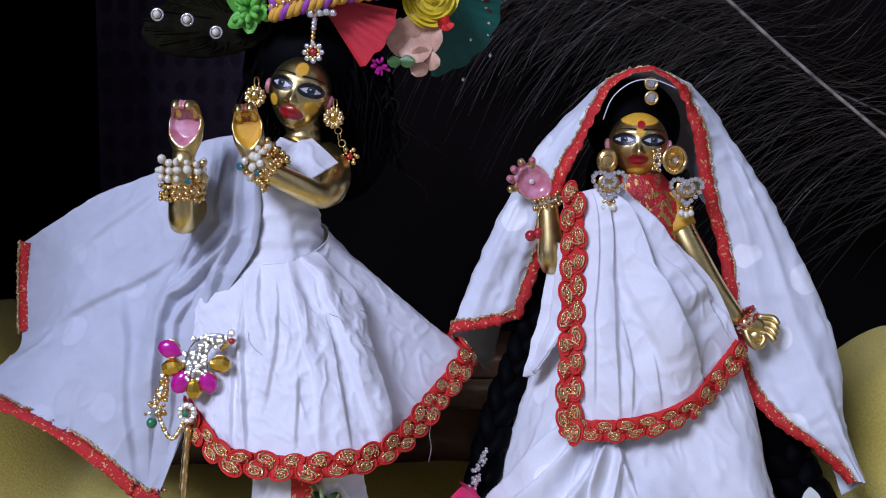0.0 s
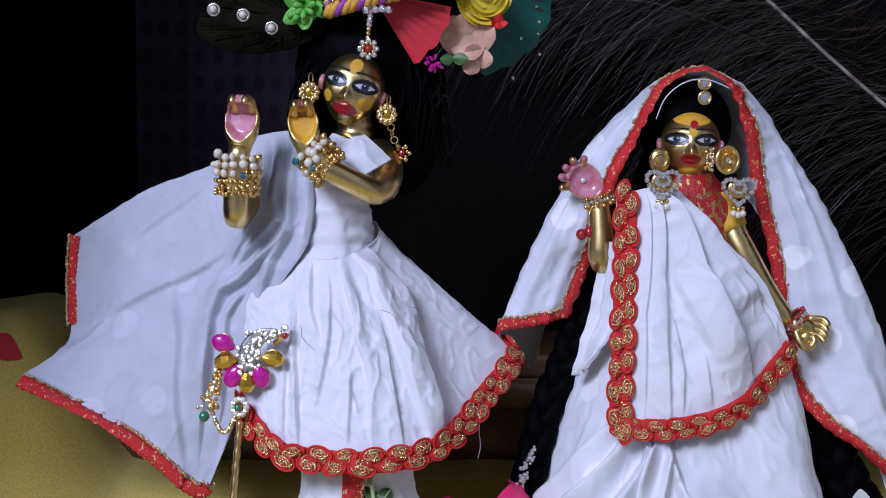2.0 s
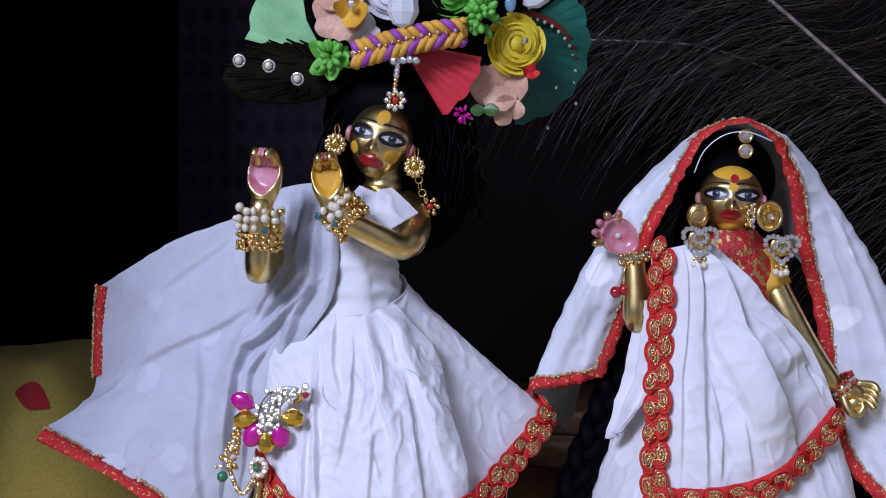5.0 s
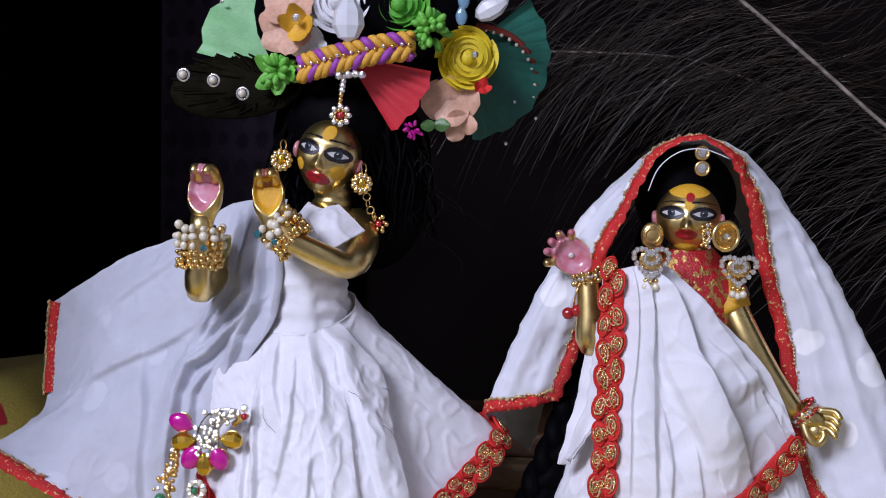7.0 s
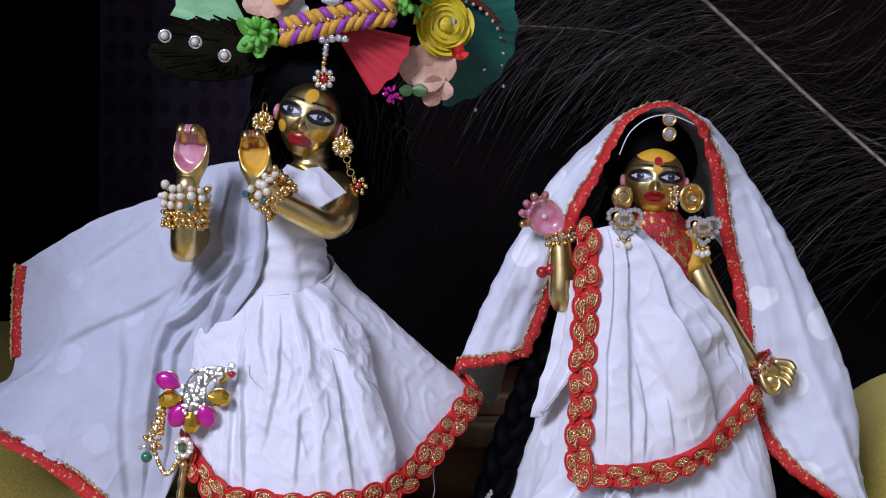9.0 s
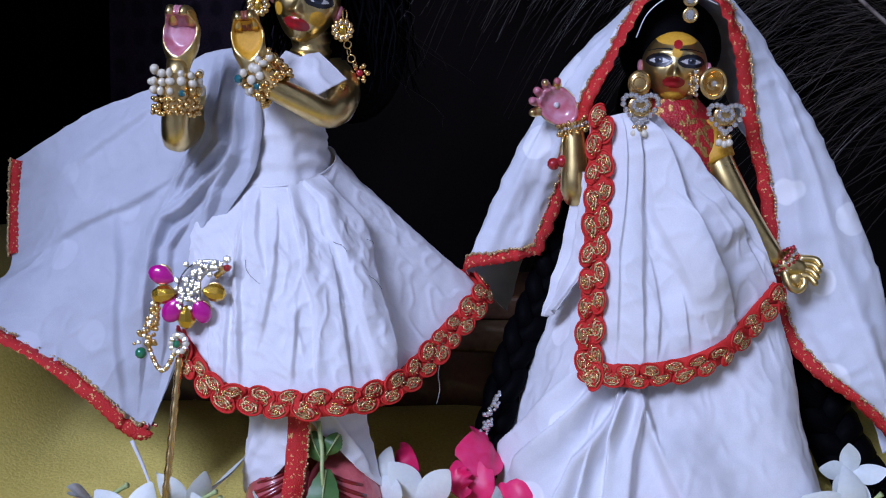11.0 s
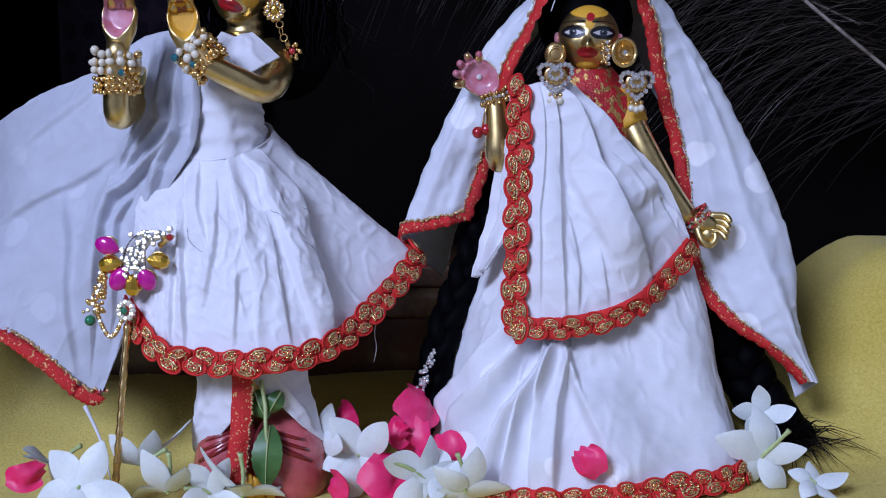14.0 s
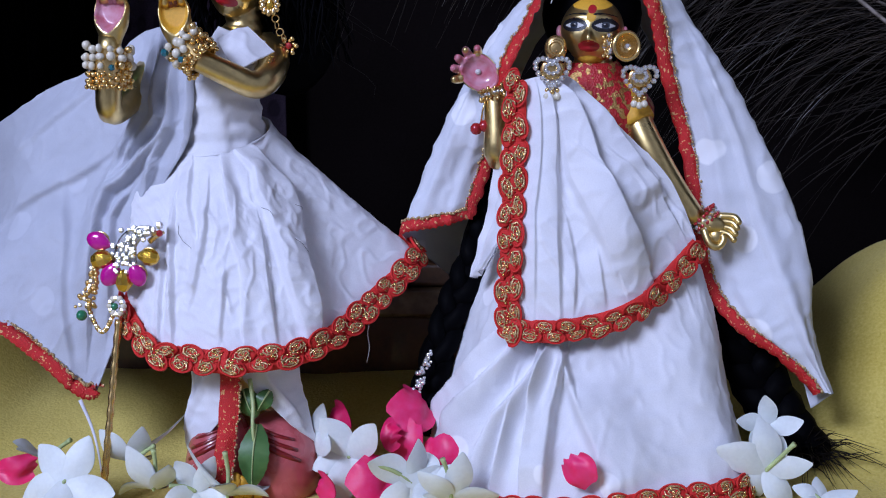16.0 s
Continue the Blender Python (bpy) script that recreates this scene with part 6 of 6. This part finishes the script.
# ---- peacock feathers leaning behind ----
def feather(label, pts, r0, r1, barbs, seed, reach):
    ob = thing("long_feather", label, "feather", group="long feathers", at=pts[-1])
    q = Build()
    q.tube([spline(pts, i / 40) for i in range(41)], [r0 + (r1 - r0) * i / 40 for i in range(41)], n=7)
    part("quill", q, QUILL, ob)
    rnd, b = random.Random(seed), Build()
    for _ in range(barbs):
        f = 0.80 * rnd.random()
        way = 0.55 if rnd.random() < 0.3 else -1.0
        p = spline(pts, f)
        n = reach * rnd.uniform(0.55, 1.15)
        drop, lift = rnd.uniform(0.2, 1.0), rnd.uniform(-0.12, 0.22)
        depth, thick = rnd.uniform(-0.05, 0.03), rnd.uniform(0.5, 1.15)
        path, rad = [], []
        for i in range(9):
            s = i / 8
            path.append(p + Vector((way * n * (s - 0.12 * s * s), depth * s, n * (lift * s - drop * s * s * (1 if way < 0 else -0.3))))
                        + Vector((rnd.uniform(-1, 1), 0, 3 * math.sin(5 * s + seed) + rnd.uniform(-1.2, 1.2))) * 0.001)
            rad.append(rnd.choice((0.00010, 0.00016, 0.00024, 0.00042)) * thick * (1 - 0.45 * s))
        b.tube(path, rad, n=3, cap=False)
    part("barb", b, BARB, ob, kind="stuff")
    d = Build()
    for _ in range(int(barbs * 2.6)):
        p = spline(pts, 0.9 * rnd.random())
        way = rnd.choice((-1.0, -1.0, 0.8))
        n, drop, lift, depth = reach * rnd.uniform(0.3, 1.0), rnd.uniform(-0.1, 1.0), rnd.uniform(-0.5, 0.5), rnd.uniform(0.005, 0.06)
        w = rnd.uniform(0.0002, 0.0007)
        d.tube([p + Vector((way * n * (q - 0.12 * q * q), depth * q, n * (lift * q - drop * q * q * (1 if way < 0 else -0.3)) + 0.002 * math.sin(6 * q + seed))) for q in (0, 0.2, 0.4, 0.6, 0.8, 1.0)],
               [w, w, w * 0.9, w * 0.8, w * 0.6, w * 0.3], n=3, cap=False)
    part("down", d, DOWN, ob, "dark brown feather down", kind="stuff")


feather("brown peacock feather with a thick pale quill", [(0.10, 0.875, 0.445), (0.171, 0.870, 0.391), (0.224, 0.870, 0.347), (0.277, 0.870, 0.301), (0.36, 0.872, 0.235), (0.46, 0.876, 0.16)], 0.0017, 0.0015, 240, 2, 0.18)
feather("slender brown peacock feather with a pale quill", [(0.03, 0.902, 0.357), (0.077, 0.900, 0.356), (0.131, 0.900, 0.353), (0.173, 0.900, 0.341), (0.257, 0.900, 0.308), (0.36, 0.902, 0.262)], 0.0006, 0.0011, 110, 3, 0.10)


# ---- flowers and petals on the cloth ----
def jasmine(c, face, size, seed, stem, cup=0.2):
    ob = thing("white_flower", "fresh white five-petalled flower with a green stalk", "flower", group="white flowers", at=c)
    rnd = random.Random(seed)
    rot = Vector((0, -1, 0)).rotation_difference(Vector(face).normalized()).to_matrix()
    centre = Vector(c)
    spin = rnd.uniform(0, 6)
    for k in range(5):
        b, pts = Build(), []
        q = Matrix.Rotation(-(spin + 6.283 * k / 5 + rnd.uniform(-0.15, 0.15)), 3, "Y")
        rr, cc, tw = size * rnd.uniform(0.82, 1.20), cup + rnd.uniform(-0.30, 0.40), rnd.uniform(-0.7, 0.8)
        curl = rnd.uniform(-0.5, 0.9)
        for i in range(12):
            s = i / 11
            wid = 0.335 * rr * math.sin(math.pi * min(1, 0.07 + 0.925 * s ** 1.12)) ** 0.95
            row = []
            for j in range(7):
                w = (j / 6 - 0.5) * 2
                row.append(Vector((s * rr, -cc * rr * s + curl * rr * 0.5 * s ** 3 + 0.16 * wid * w * w - tw * wid * w * s, w * wid + 0.22 * rr * s * s + 0.03 * rr * math.sin(6 * s + w))))
            pts.append(row)
        pts = [[centre + rot @ (q @ p) for p in row] for row in pts]
        low = [[p + rot @ Vector((0, 0.0007, 0)) for p in row] for row in pts]
        for row in pts + low:
            for p in row:
                p.z = max(p.z, plush_height(p.x, p.y) + 0.0005)
        b.grid(pts)
        b.grid(low)
        part("petal", b, PETALWHITE, ob)
    e = Build()
    e.ball(centre + rot @ Vector((0, -0.0004, 0)), (0.0009, 0.0009, 0.0009), seg=8, rings=5)
    part("eye", e, STEM, ob)
    s = Build()
    end = centre + Vector(stem)
    mid = centre.lerp(end, 0.5) + Vector((0.001, 0, 0.001))
    s.tube([spline([centre, mid, end], i / 8) for i in range(9)], [0.0011 + 0.0004 * smooth(6, 8, i) for i in range(9)], n=7)
    part("stalk", s, STEM, ob)


for c, face, size, seed, stem, cup in (
        ((-0.151, 0.535, 0.013), (0.10, -1, 0.35), 0.0205, 1, (0.002, 0.012, 0.004), 0.15),
        ((-0.110, 0.548, 0.006), (0.05, -0.60, -0.75), 0.0200, 2, (0.002, -0.004, 0.022), -0.25),
        ((-0.073, 0.552, 0.002), (-0.05, -0.50, -0.85), 0.0195, 3, (0.000, -0.003, 0.024), -0.35),
        ((-0.016, 0.582, 0.014), (0.05, -1, 0.10), 0.0215, 14, (0.004, 0.010, -0.004), 0.15),
        ((0.020, 0.558, 0.010), (0.30, -0.85, -0.15), 0.0205, 5, (-0.019, -0.006, 0.011), 0.05),
        ((0.041, 0.549, 0.006), (0.10, -0.75, -0.35), 0.0195, 6, (-0.004, -0.004, 0.021), -0.05),
        ((0.198, 0.573, 0.016), (0.10, -1, 0.05), 0.0215, 27, (0.012, -0.006, 0.016), 0.10),
        ((0.201, 0.588, 0.034), (-0.10, -1, 0.30), 0.0165, 8, (0.002, 0.008, -0.008), 0.45),
        ((-0.172, 0.560, 0.016), (-0.50, -0.6, -0.6), 0.0190, 9, (0.016, -0.004, 0.012), 0.0),
        ((-0.128, 0.566, 0.014), (0.10, -0.6, -0.8), 0.0200, 10, (0.014, -0.004, 0.010), -0.5),
        ((0.030, 0.560, 0.010), (0.2, -0.8, 0.6), 0.0140, 12, (0.004, 0.006, -0.012), 0.4),
        ((-0.090, 0.552, 0.004), (0.3, -0.6, 0.3), 0.0150, 15, (-0.012, -0.004, 0.004), 0.3),
        ((-0.038, 0.592, 0.022), (-0.3, -0.9, 0.2), 0.0170, 16, (0.006, 0.008, -0.006), 0.3),
        ((0.222, 0.560, 0.006), (0.3, -0.5, 0.6), 0.0130, 18, (-0.012, 0.006, 0.004), 0.2)):
    jasmine(c, face, 1.08 * size, seed, stem, cup)


def rose_petal(c, turn, length, width, curl, lab):
    b, pts = Build(), []
    for i in range(16):
        s = i / 15
        wid = 1.55 * width * math.sin(math.pi * (0.10 + 0.62 * s ** 0.8)) ** 0.8
        row = []
        for j in range(13):
            k = j / 6 - 1
            row.append(Vector((k * wid, -0.9 * curl * length * math.sin(math.pi * s) * (1 - 0.5 * k) - 0.45 * wid * max(0.0, k) ** 2 + 0.55 * wid * max(0.0, -k) ** 1.5 + 0.0010 * math.sin(4 * k + 7 * s) * s,
                               (s - 0.5) * length - 0.10 * length * abs(k) ** 2 * s + 0.0010 * math.sin(9 * k) * s)))
        pts.append(row)
    rot = turn3(*turn)
    pts = [[Vector(c) + rot @ (p + Vector((0.0018 * noise.noise(p * 90 + Vector(c) * 300), 0.0020 * noise.noise(p * 80 + Vector(c) * 400), 0.002 * noise.noise(p * 120 + Vector(c) * 200)))) for p in row] for row in pts]
    low = [[p + rot @ Vector((0, 0.0006, 0)) for p in row] for row in pts]
    b.grid(pts)
    b.grid(low)
    return whole("rose_petal", b, PETALPINK, lab, "petal", "rose petals")


for c, turn, length, width, curl, lab in (
        ((0.014, 0.604, 0.034), (-40, 70, 10), 0.024, 0.0085, 0.25, "curled bright pink rose petal"),
        ((0.011, 0.596, 0.021), (-10, 12, -10), 0.022, 0.0090, 0.15, "bright pink rose petal leaning upright"),
        ((-0.024, 0.598, 0.028), (-30, -50, 0), 0.018, 0.0070, 0.30, "curled bright pink rose petal"),
        ((-0.003, 0.574, 0.005), (-35, 62, 0), 0.024, 0.0075, 0.20, "bright pink rose petal lying among white flowers"),
        ((-0.025, 0.566, 0.002), (-40, -70, 0), 0.014, 0.0060, 0.30, "small curled rose petal on yellow cloth"),
        ((0.040, 0.586, 0.0165), (-12, 6, 8), 0.019, 0.0105, 0.12, "broad bright pink rose petal standing upright"),
        ((0.1040, 0.5480, 0.0215), (-14, -32, 0), 0.0175, 0.0055, 0.15, "single pink rose petal caught on the white skirt"),
        ((0.006, 0.588, 0.024), (0, 80, 0), 0.010, 0.0045, 0.2, "small pale pink rose petal"),
        ((-0.186, 0.556, 0.012), (-20, 85, 0), 0.020, 0.0045, 0.2, "dark pink rose petal edge under white flowers")):
    rose_petal(c, turn, length, width, curl, lab)


def basil():
    ob = thing("basil_sprig", "green basil sprig with a broad toothed leaf", "sprig", at=(-0.062, 0.562, 0.0))
    for c, ln, wd, ang in (((-0.0615, 0.5625, 0.020), 0.032, 0.0078, 3), ((-0.066, 0.571, 0.045), 0.016, 0.0058, -25), ((-0.058, 0.570, 0.047), 0.012, 0.0045, 30)):
        b, pts = Build(), []
        rot = turn3(-12, ang, 0)
        for i in range(17):
            s = i / 16
            w = wd * math.sin(math.pi * min(1, 0.04 + 0.94 * s)) ** 0.7 * (1 + 0.06 * (i % 2))
            pts.append([Vector(c) + rot @ Vector((k * w, -0.10 * ln * math.sin(math.pi * s) + 0.0018 * abs(k) + 0.0005 * math.sin(9 * s) * abs(k), (0.5 - s) * ln)) for k in (-1, -0.6, -0.15, 0, 0.15, 0.6, 1)])
        b.grid(pts)
        b.grid([[p + Vector((0, 0.0006, 0)) for p in row] for row in pts])
        leaf = part("leaf", b, LEAF, ob)
        v = Build()
        v.tube([p[3] + Vector((0, -0.0004, 0)) for p in pts], [0.0006 - 0.00003 * i for i in range(17)], n=5)
        part("midrib", v, STEM, leaf)
    s = Build()
    s.tube([spline([(-0.0655, 0.572, 0.058), (-0.063, 0.568, 0.046), (-0.0622, 0.563, 0.036), (-0.0615, 0.562, 0.028)], i / 10) for i in range(11)], [0.0013 - 0.00005 * i for i in range(11)], n=6)
    part("stem", s, STEM, ob)
    y = Build()
    rnd = random.Random(9)
    for _ in range(9):
        y.ball((-0.0665 + rnd.uniform(-0.006, 0.007), 0.562 + rnd.uniform(0, 0.004), 0.002 + rnd.uniform(-0.004, 0.006)), (0.003, 0.0015, 0.0035), turn3(rnd.uniform(-30, 30), rnd.uniform(-60, 60), 0), seg=6, rings=4)
    part("withered_leaf", y, TURMERIC, ob, "yellowed withered leaf ends")


basil()
